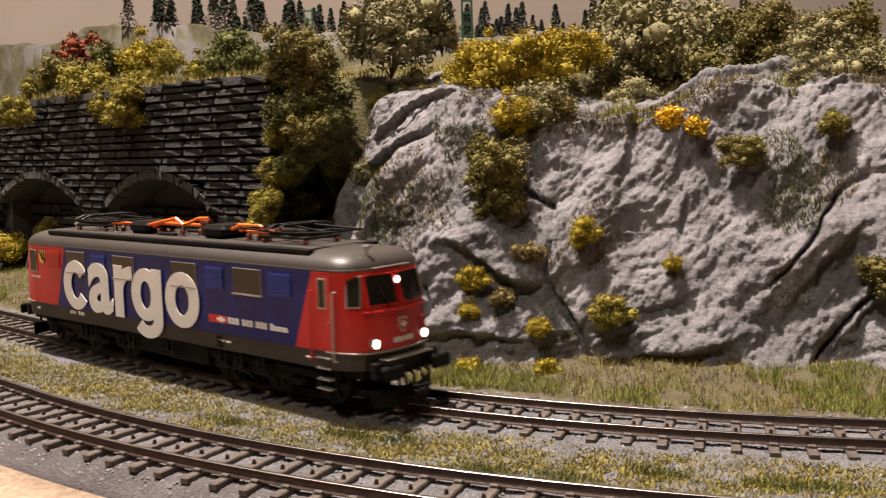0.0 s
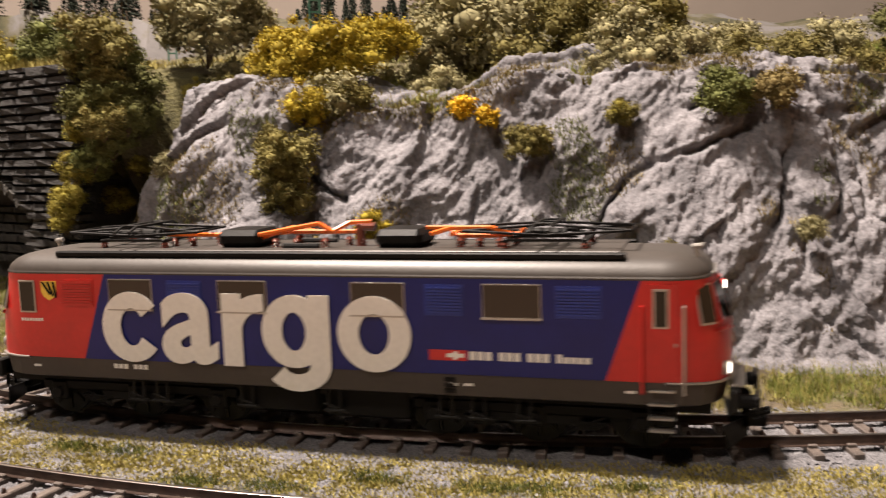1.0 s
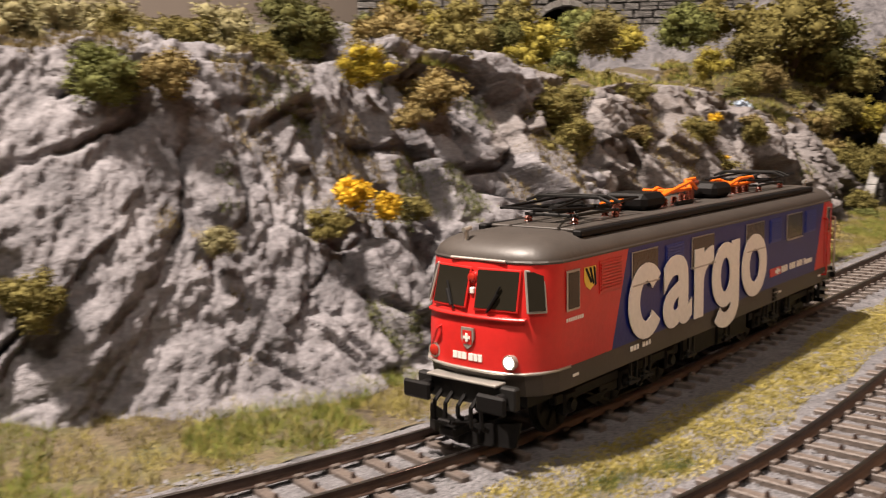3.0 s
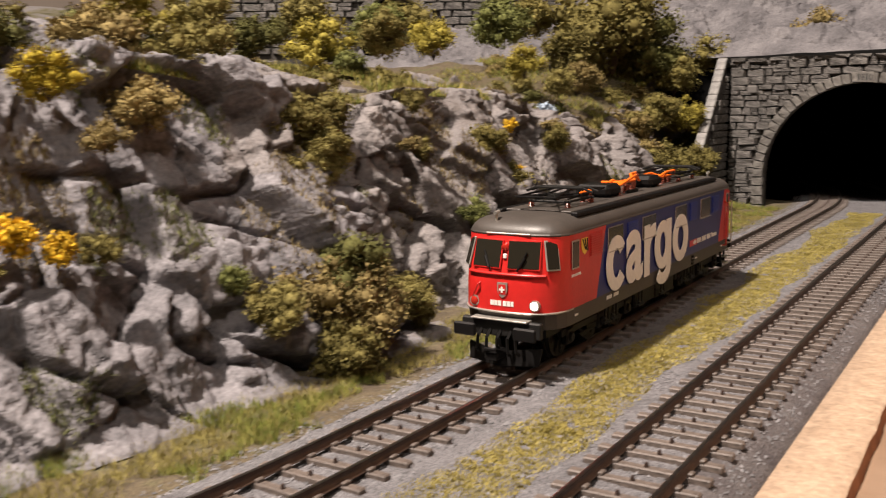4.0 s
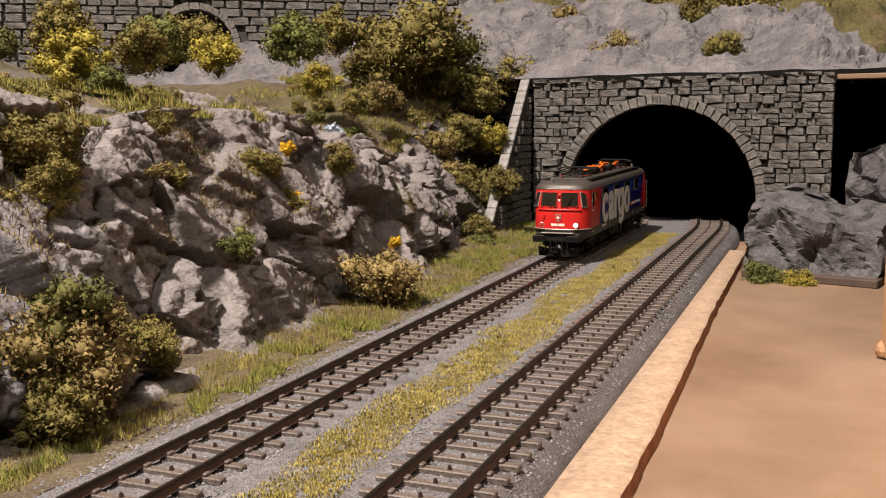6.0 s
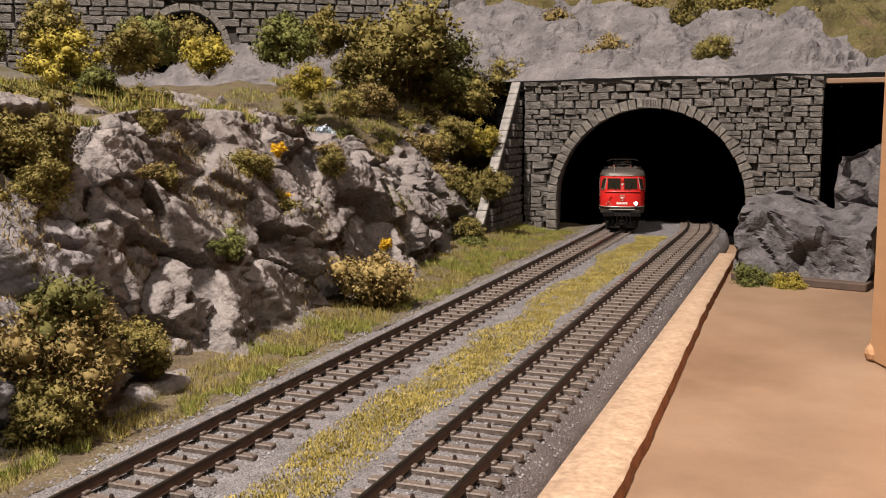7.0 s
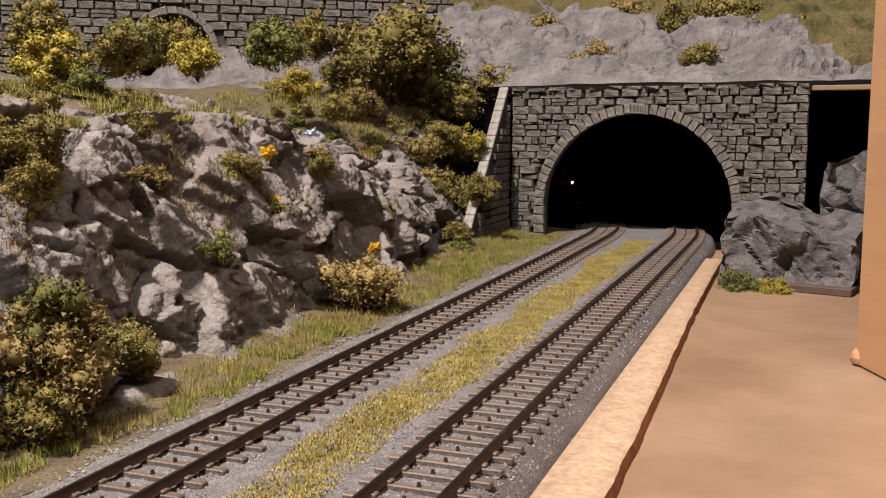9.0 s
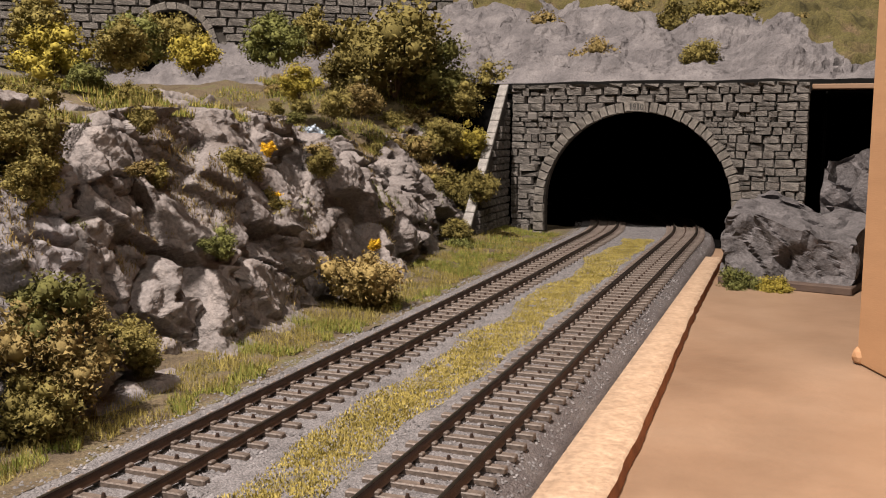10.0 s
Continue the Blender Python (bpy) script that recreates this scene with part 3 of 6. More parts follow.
def wing_wall():
    w = empty("wing_wall", Matrix.Identity(4), "sloping stone wing wall with pale coping beside the tunnel", "wing wall")
    x, ya, yb, za, zb = -0.1790, 0.8712, 0.780, 0.1112, 0.006

    def top(y):
        return zb + (za - zb) * (y - yb) / (ya - yb)
    bm = bmesh.new()
    vs = [bm.verts.new(c) for c in ((x, yb, -0.012), (x, ya, -0.012), (x, ya, za), (x, yb, zb), (x - 0.006, yb, -0.012), (x - 0.006, ya, -0.012), (x - 0.006, ya, za), (x - 0.006, yb, zb))]
    for f in ((0, 1, 2, 3), (7, 6, 5, 4), (3, 2, 6, 7), (0, 3, 7, 4), (1, 5, 6, 2), (0, 4, 5, 1)):
        bm.faces.new([vs[i] for i in f])
    bmesh.ops.recalc_face_normals(bm, faces=bm.faces)
    part("backing", bm, STONE_JOINT, w)
    rnd = random.Random(8)
    turn = Matrix.Rotation(math.pi / 2, 4, "Z")
    for y, z, ln, h in courses(rnd, yb, ya, -0.012, za, 0.005, 0.0075, 0.008, 0.014):
        if z + h / 2 > top(y - ln / 2) - 0.001:
            continue
        stone(rnd.choice(PORTAL_STONES), w, Matrix.Translation((x, y, z)) @ turn, ln * 0.93, 0.003, h * 0.9)
    n = 11
    ang = math.atan2(za - zb, ya - yb)
    ln = math.hypot(za - zb, ya - yb) / n
    for i in range(n):
        k = (i + 0.5) / n
        m = Matrix.Translation((x - 0.0022, yb + (ya - yb) * k, zb + (za - zb) * k + 0.0012)) @ Matrix.Rotation(ang, 4, "X")
        bm = bmesh.new()
        box(bm, -0.0042, 0.0032, -ln * 0.485, ln * 0.485, -0.0014, 0.0014, 0.0004)
        part("coping_stone", bm, COPING, w).matrix_local = m
    return w


tunnel_portal()
wing_wall()
# hollow behind the portal; its darkness is put into the near-black colour
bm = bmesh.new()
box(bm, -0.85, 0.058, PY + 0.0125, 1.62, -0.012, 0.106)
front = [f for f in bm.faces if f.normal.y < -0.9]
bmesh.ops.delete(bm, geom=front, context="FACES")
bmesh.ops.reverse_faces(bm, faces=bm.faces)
tagged(part("hollow_shade", bm, DARKNESS), "tunnel inside with its darkness put into the colour", kind="structure")
# Added panel that shuts the hollow's open front beside the arch.
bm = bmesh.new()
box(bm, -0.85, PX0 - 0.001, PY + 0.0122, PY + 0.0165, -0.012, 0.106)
tagged(part("hollow_panel", bm, DARKNESS), "added black panel closing the tunnel hollow behind the hill", kind="structure")


# ---------------------------------------------------------------- the locomotive
def paint(name, c, rough=0.35, dirt=0.12, metal=0.0, spec=0.5):
    return material(name, [tuple(k * (1 - dirt) for k in c), tuple(min(1, k * (1 + dirt)) for k in c)], rough, 90, 6, 0.05, 900, metal=metal, fine=(700, 0.05), spec=spec)


RED = paint("paint_red", (0.46, 0.016, 0.014), 0.32)
BLUE = paint("paint_blue", (0.0045, 0.011, 0.115), 0.32, spec=0.35)
LOUVRE_BLUE = paint("louvre_blue", (0.010, 0.030, 0.22), 0.38)
SKIRT = paint("paint_umber", (0.042, 0.034, 0.028), 0.5)
ROOFGREY = paint("roof_grey", (0.050, 0.043, 0.038), 0.45)
BLACK = paint("plastic_black", (0.006, 0.0055, 0.0055), 0.5, spec=0.15)
GREY = paint("plastic_grey", (0.013, 0.0125, 0.012), 0.5, spec=0.2)
WHITE = paint("print_white", (0.72, 0.70, 0.66), 0.4, 0.03)
SILVER = paint("metal_silver", (0.40, 0.38, 0.35), 0.35, metal=0.6)
BRASS = paint("print_gold", (0.75, 0.50, 0.06), 0.45)
ORANGE = paint("busbar_orange", (0.80, 0.15, 0.012), 0.35)
BROWN = paint("insulator_brown", (0.16, 0.04, 0.025), 0.25)
GLASS = bpy.data.materials.new("window_glass")
GLASS.use_nodes = True
GLASS.node_tree.nodes["Principled BSDF"].inputs["Base Color"].default_value = (0.016, 0.014, 0.010, 1)
GLASS.node_tree.nodes["Principled BSDF"].inputs["Roughness"].default_value = 0.08
GLASS.node_tree.nodes["Principled BSDF"].inputs["Specular IOR Level"].default_value = 0.3
SIDE_PANE = paint("machine_room_pane", (0.016, 0.011, 0.008), 0.12)
LAMP_LIT = glow("lamp_lit", (1.0, 0.93, 0.78), 6)
LAMP_RED = paint("lamp_red", (0.35, 0.02, 0.012), 0.15)

Z0, Z1, ZB = 0.0173, 0.0403, 0.0118
END = [(0.0983, 0.0), (0.0981, 0.0048), (0.0974, 0.0090), (0.0956, 0.0128), (0.0925, 0.0153), (0.0880, 0.0167), (0.0835, 0.0170)]


def rear_seam(z):
    return -0.0664 + (z - Z0) / (Z1 - Z0) * 0.0077


def front_seam(z):
    return 0.0711 + (z - Z0) / (Z1 - Z0) * 0.0081


def end_inset(z):
    return lerp(z, [(0.0118, 0.0012), (Z0, 0.0), (0.0245, 0.0003), (0.0285, 0.0008), (0.0295, 0.0012), (Z1, 0.0040), (0.05, 0.005)])


def end_ring(z, sign, side=0.0):
    """Half-open ring round one cab, from its left side to its right side."""
    e = end_inset(z)
    pts = [(-x, y) for y, x in reversed(END[1:])] + [(x, y) for y, x in END]
    out = []
    for x, y in pts:
        k = (y - 0.0835) / (0.0983 - 0.0835)
        out.append(Vector((x * (1 - side / 0.017), sign * (y - e * k - side * k), z)))
    seam = rear_seam(min(z, Z1)) if sign < 0 else front_seam(min(z, Z1))
    out = [Vector((-0.017 + side, seam, z))] + out + [Vector((0.017 - side, seam, z))]
    return out


def cab_shell(loco, name, sign):
    zs = [Z0, 0.0205, 0.0245, 0.0285, 0.0295, 0.034, 0.0378, Z1]
    return strip(name, [end_ring(z, sign) for z in zs], RED, parent=loco)


def side_panel(loco, x, name, mat, z0, z1, ya, yb, n=3):
    rows = [[Vector((x, ya(z), z)), Vector((x, yb(z), z))] for z in np.linspace(z0, z1, n)]
    return strip(name, rows, mat, parent=loco, smooth_it=False)


def boxpart(loco, name, mat, x0, x1, y0, y1, z0, z1, bevel=0.0, label="", m=None):
    bm = bmesh.new()
    box(bm, x0, x1, y0, y1, z0, z1, bevel, m)
    return part(name, bm, mat, loco, label)


def body_ring(z, side, extra=0.0):
    """A whole ring round the body."""
    f, r = end_ring(z, 1, side), end_ring(z, -1, side)
    return f[1:-1] + list(reversed(r[1:-1]))


def ring_loft(rings, cap):
    v = np.array([[tuple(p) for p in ring] for ring in rings])
    n, m = v.shape[:2]
    i = np.arange(n * m).reshape(n, m)
    j = np.roll(i, -1, 1)
    faces = [tuple(q) for q in np.stack([i[:-1], j[:-1], j[1:], i[1:]], -1).reshape(-1, 4)]
    if cap:
        faces.append(tuple(int(k) for k in i[-1]))
    return v.reshape(-1, 3), faces


def window(loco, sgn, ya, yb, za=0.0309, zb=0.0389):
    """A body-side window: silver frame, pane and a step of sill."""
    x = sgn * 0.01702
    w = boxpart(loco, "side_window", SILVER, min(x, x + sgn * 0.0003), max(x, x + sgn * 0.0003), ya, yb, za, zb, 0.0001)
    a, b = x + sgn * 0.00025, x + sgn * 0.00042
    boxpart(w, "pane", SIDE_PANE, min(a, b), max(a, b), ya + 0.00028, yb - 0.00028, za + 0.00028, zb - 0.00028)
    a, b = x, x + sgn * 0.0007
    boxpart(w, "sill", SILVER, min(a, b), max(a, b), ya - 0.0002, yb + 0.0002, za - 0.0003, za + 0.0001)
    return w


def louvre(loco, sgn, ya, yb, mat, za=0.0312, zb=0.0386):
    x = sgn * 0.01702
    a, b = x, x + sgn * 0.0002
    g = boxpart(loco, "louvre", mat, min(a, b), max(a, b), ya, yb, za, zb, 0.00005)
    bm = bmesh.new()
    n = 9
    for i in range(n):
        z = za + 0.0005 + (zb - za - 0.001) * (i + 0.5) / n
        a, b = x + sgn * 0.0001, x + sgn * 0.00045
        box(bm, min(a, b), max(a, b), ya + 0.0004, yb - 0.0004, z - 0.00022, z + 0.00022)
    part("slat_bank", bm, mat, g)
    return g


def wheelset(loco, y):
    bm = bmesh.new()
    for sx in (-1, 1):
        q = Matrix.Rotation(math.pi / 2, 4, "Y")
        bmesh.ops.create_cone(bm, cap_ends=True, segments=28, radius1=0.0072, radius2=0.0072, depth=0.0014, matrix=Matrix.Translation((sx * 0.0086, 0, 0)) @ q)
        bmesh.ops.create_cone(bm, cap_ends=True, segments=28, radius1=0.0079, radius2=0.0079, depth=0.0006, matrix=Matrix.Translation((sx * 0.0077, 0, 0)) @ q)
        bmesh.ops.create_cone(bm, cap_ends=True, segments=12, radius1=0.0022, radius2=0.0014, depth=0.001, matrix=Matrix.Translation((sx * 0.0098, 0, 0)) @ q)
        for k in range(8):
            a = k * math.pi / 4
            rod(bm, (sx * 0.0095, 0.0018 * math.cos(a), 0.0018 * math.sin(a)), (sx * 0.0095, 0.0062 * math.cos(a), 0.0062 * math.sin(a)), 0.0005, 5)
    rod(bm, (-0.009, 0, 0), (0.009, 0, 0), 0.0012)
    ob = part("wheelset", bm, GREY, loco)
    ob.location = (0, y, 0.0072)
    return ob


def bogie(loco, y):
    bm = bmesh.new()
    for sx in (-1, 1):
        x = sx * 0.0122
        box(bm, x - 0.0009, x + 0.0009, y - 0.030, y + 0.030, 0.0075, 0.0100, 0.0003)
        box(bm, x - 0.0008, x + 0.0008, y - 0.011, y + 0.011, 0.0052, 0.0078, 0.0003)
        for a in (-0.0245, 0.0, 0.0245):
            box(bm, x - 0.0012, x + 0.0014, y + a - 0.0026, y + a + 0.0026, 0.0045, 0.0098, 0.0005)
            bmesh.ops.create_cone(bm, cap_ends=True, segments=10, radius1=0.0018, radius2=0.0013, depth=0.0012, matrix=Matrix.Translation((x + sx * 0.0016, y + a, 0.0068)) @ Matrix.Rotation(math.pi / 2, 4, "Y"))
        for a in (-0.0125, 0.0125):
            for k in range(5):
                box(bm, x - 0.0011, x + 0.0011, y + a - 0.0048 + 0.0006 * k, y + a + 0.0048 - 0.0006 * k, 0.0060 - 0.0004 * k, 0.0063 - 0.0004 * k)
            rod(bm, (x, y + a * 1.5, 0.0085), (x + sx * 0.001, y + a * 0.6, 0.0035), 0.0004)
    box(bm, -0.011, 0.011, y - 0.028, y + 0.028, 0.0060, 0.0115)
    return part("bogie", bm, BLACK, loco)


def brake_gear(loco):
    for y, sx in ((-0.052, 1), (-0.045, 1), (-0.020, 1), (0.004, 1), (0.033, 1), (0.041, 1), (0.052, 1), (-0.05, -1), (0.0, -1), (0.05, -1)):
        bm = bmesh.new()
        x = sx * 0.0148
        rod(bm, (x, y - 0.0015, 0.0118), (x, y - 0.0015, 0.0062), 0.0004)
        rod(bm, (x, y + 0.0015, 0.0118), (x, y + 0.0015, 0.0050), 0.0004)
        box(bm, x - 0.0006, x + 0.0006, y - 0.0028, y + 0.0028, 0.0058, 0.0066, 0.0002)
        rod(bm, (x, y - 0.0026, 0.0080), (x, y + 0.0036, 0.0058), 0.0003)
        part("brake_rigging", bm, GREY, loco)


def buffer_beam(loco, sign):
    y = sign * 0.0975
    beam = boxpart(loco, "buffer_beam", GREY, -0.0134, 0.0134, min(y, y + sign * 0.0022), max(y, y + sign * 0.0022), 0.0100, 0.0150, 0.0004)
    for sx in (-1, 1):
        bm = bmesh.new()
        rod(bm, (sx * 0.0101, y, 0.0121), (sx * 0.0101, y + sign * 0.0055, 0.0121), 0.0016, 12)
        box(bm, sx * 0.0101 - 0.0038, sx * 0.0101 + 0.0038, min(y + sign * 0.0055, y + sign * 0.0067), max(y + sign * 0.0055, y + sign * 0.0067), 0.0102, 0.0142, 0.0005)
        part("buffer", bm, BLACK, beam)
    bm = bmesh.new()
    box(bm, -0.0022, 0.0022, min(y, y + sign * 0.0085), max(y, y + sign * 0.0085), 0.0040, 0.0062, 0.0004)
    bars(bm, [(-0.0016, y + sign * 0.004, 0.0060), (-0.0016, y + sign * 0.0090, 0.0075), (0.0016, y + sign * 0.0090, 0.0075), (0.0016, y + sign * 0.004, 0.0060)], 0.0005)
    part("coupling", bm, BLACK, beam)
    for x, z in ((-0.0065, 0.006), (-0.0035, 0.0055), (0.0035, 0.0055), (0.0062, 0.006), (0.0, 0.0075)):
        bm = bmesh.new()
        bars(bm, [(x, y + sign * 0.002, 0.0118), (x, y + sign * 0.0045, 0.0098), (x * 1.05, y + sign * 0.0045, z), (x * 1.1, y + sign * 0.003, z - 0.001)], 0.0005, 5)
        part("brake_hose", bm, BLACK, beam)
    # snow plough: two angled blades
    bm = bmesh.new()
    for sx in (-1, 1):
        vs = [bm.verts.new(c) for c in ((0, y + sign * 0.0035, 0.0055), (sx * 0.0125, y - sign * 0.001, 0.0068), (sx * 0.0118, y + sign * 0.0002, 0.0015), (0, y + sign * 0.0045, 0.0015),
                                        (0, y + sign * 0.0029, 0.0055), (sx * 0.0125, y - sign * 0.0016, 0.0068), (sx * 0.0118, y - sign * 0.0004, 0.0015), (0, y + sign * 0.0039, 0.0015))]
        for f in ((0, 1, 2, 3), (7, 6, 5, 4), (0, 4, 5, 1), (1, 5, 6, 2), (2, 6, 7, 3)):
            bm.faces.new([vs[i] for i in f])
    bmesh.ops.recalc_face_normals(bm, faces=bm.faces)
    part("snow_plough", bm, BLACK, beam)
    # foot plate above the beam
    bm = bmesh.new()
    box(bm, -0.0095, 0.0095, min(y, y + sign * 0.0036), max(y, y + sign * 0.0036), 0.0150, 0.0155, 0.0001)
    part("foot_plate", bm, SILVER, beam)
    return beam


def cab_face(loco, sign, lit):
    def at(x, z, proud):
        """The cab face's surface at x and z."""
        ys = [p[1] for p in END]
        xs = [p[0] for p in END]
        y = float(np.interp(abs(x), ys, xs))
        k = (y - 0.0835) / (0.0983 - 0.0835)
        return sign * (y - end_inset(z) * k + proud)
    slope = math.degrees(math.atan((end_inset(Z1) - end_inset(0.0295)) / (Z1 - 0.0295)))
    for sx in (-1, 1):
        for nm, x, w, turn in (("windscreen", 0.0061, 0.0098, 9), ("corner_window", 0.01385, 0.0036, 47)):
            z = 0.0345
            m = Matrix.Translation((sx * x, at(x, z, 0.00008), z)) @ Matrix.Rotation(math.radians(-sx * sign * turn), 4, "Z") @ Matrix.Rotation(math.radians(sign * slope), 4, "X")
            fr = boxpart(loco, nm, SILVER if nm == "corner_window" else RED, -w / 2 - 0.0004, w / 2 + 0.0004, -0.0003, 0.0003, -0.0046, 0.0046, 0.0002, m=m)
            boxpart(fr, "pane", GLASS, -w / 2, w / 2, -0.00042, 0.00042, -0.0041, 0.0041, m=m)
        bm = bmesh.new()
        rod(bm, (sx * 0.0045, at(0.0045, 0.0300, 0.0006), 0.0298), (sx * 0.0072, at(0.0072, 0.035, 0.0009), 0.0355), 0.00025)
        rod(bm, (sx * 0.0068, at(0.0066, 0.034, 0.0011), 0.0338), (sx * 0.0050, at(0.005, 0.0310, 0.0011), 0.0305), 0.00042)
        part("wiper", bm, BLACK, loco)
        # lamps
        z = 0.0197
        bm = bmesh.new()
        bmesh.ops.create_cone(bm, cap_ends=True, segments=20, radius1=0.00165, radius2=0.00165, depth=0.0012, matrix=Matrix.Translation((sx * 0.0102, at(0.0102, z, 0.0001), z)) @ Matrix.Rotation(math.pi / 2, 4, "X"))
        ring = part("headlight", bm, SILVER, loco)
        bm = bmesh.new()
        bmesh.ops.create_uvsphere(bm, u_segments=16, v_segments=8, radius=0.00135, matrix=Matrix.Translation((sx * 0.0102, at(0.0102, z, 0.0006), z)) @ Matrix.Diagonal((1, 0.4, 1, 1)))
        on = lit or sx > 0
        part("lens", bm, LAMP_LIT if on else LAMP_RED, ring, "glowing warm white lamp glass" if on else "dark red unlit lamp glass")
    # upper lamp between the windscreens
    bm = bmesh.new()
    z = 0.0368
    bmesh.ops.create_cone(bm, cap_ends=True, segments=16, radius1=0.0013, radius2=0.0012, depth=0.0016, matrix=Matrix.Translation((0, at(0, z, 0.0004), z)) @ Matrix.Rotation(math.pi / 2, 4, "X"))
    up = part("top_lamp", bm, RED, loco)
    bm = bmesh.new()
    bmesh.ops.create_uvsphere(bm, u_segments=14, v_segments=8, radius=0.001, matrix=Matrix.Translation((0, at(0, z, 0.0012), z)) @ Matrix.Diagonal((1, 0.4, 1, 1)))
    part("lens", bm, LAMP_LIT if lit else LAMP_RED, up)
    if not lit:
        bm = bmesh.new()
        box(bm, -0.0006, 0.0006, min(at(0, 0.034, -0.0002), at(0, 0.034, 0.0008)), max(at(0, 0.034, -0.0002), at(0, 0.034, 0.0008)), 0.0333, 0.0347, 0.0002)
        part("marker_lamp", bm, WHITE, loco)
    # crest shield with a cross
    bm = bmesh.new()
    prof = [(-0.0017, 0.0262), (0.0017, 0.0262), (0.0017, 0.0238), (0.0010, 0.0222), (0.0, 0.0215), (-0.0010, 0.0222), (-0.0017, 0.0238)]
    ya, yb = at(0, 0.024, -0.0001), at(0, 0.024, 0.0004)
    a = [bm.verts.new((x, ya, zz)) for x, zz in prof]
    b = [bm.verts.new((x, yb, zz)) for x, zz in prof]
    bm.faces.new(b)
    for i in range(len(prof)):
        j = (i + 1) % len(prof)
        bm.faces.new((a[i], a[j], b[j], b[i]))
    bmesh.ops.recalc_face_normals(bm, faces=bm.faces)
    crest = part("crest", bm, SILVER, loco, "silver shield with a white cross on red")
    y = at(0, 0.024, 0.0005)
    boxpart(crest, "field", RED, -0.0012, 0.0012, min(y, y - sign * 0.0002), max(y, y - sign * 0.0002), 0.0226, 0.0256)
    bm = bmesh.new()
    box(bm, -0.0009, 0.0009, min(y, y + sign * 0.0002), max(y, y + sign * 0.0002), 0.0238, 0.0244)
    box(bm, -0.0003, 0.0003, min(y, y + sign * 0.00021), max(y, y + sign * 0.00021), 0.0232, 0.0250)
    part("cross", bm, WHITE, crest)
    # number in plain bars
    for x0, x1 in ((-0.0042, -0.0030), (-0.0028, -0.0018), (-0.0016, -0.0004), (0.0002, 0.0014), (0.0016, 0.0026), (0.0028, 0.0037)):
        y = at(x0, 0.0198, 0.0002)
        boxpart(loco, "number_bar", WHITE, x0, x1, min(y, y - sign * 0.0005), max(y, y - sign * 0.0005), 0.0191, 0.0206)
    # belt ledge, handrail and white lower line
    rows = []
    for dz, out in ((0.0282, 0.0), (0.0283, 0.0007), (0.0289, 0.0007), (0.0291, 0.0)):
        ring = end_ring(dz, sign)[4:-4]
        rows.append([p + Vector((p.x * 0.02, sign * out, 0)) for p in ring])
    strip("belt_ledge", rows, RED, parent=loco)
    rows = []
    for dz, out in ((0.0170, 0.0002), (0.0170, 0.0008), (0.0175, 0.0008), (0.0175, 0.0)):
        ring = end_ring(dz, sign)[1:-1]
        rows.append([Vector((p.x * (1 + out * 18), p.y + sign * out, dz)) for p in ring])
    strip("white_line", rows, SILVER, parent=loco)
    bm = bmesh.new()
    bars(bm, [(-0.0118, at(0.0118, 0.0195, 0.0009), 0.0195), (-0.0085, at(0.0085, 0.0255, 0.0011), 0.0252), (-0.0083, at(0.0083, 0.026, 0.0), 0.0254)], 0.0003)
    part("handrail", bm, RED, loco)
    # white gutter over the windscreens
    bm = bmesh.new()
    box(bm, -0.0075, 0.0075, min(at(0, Z1, -0.0004), at(0, Z1, 0.0003)), max(at(0, Z1, -0.0004), at(0, Z1, 0.0003)), 0.0402, 0.0408, 0.0002)
    part("rain_gutter", bm, SILVER, loco)


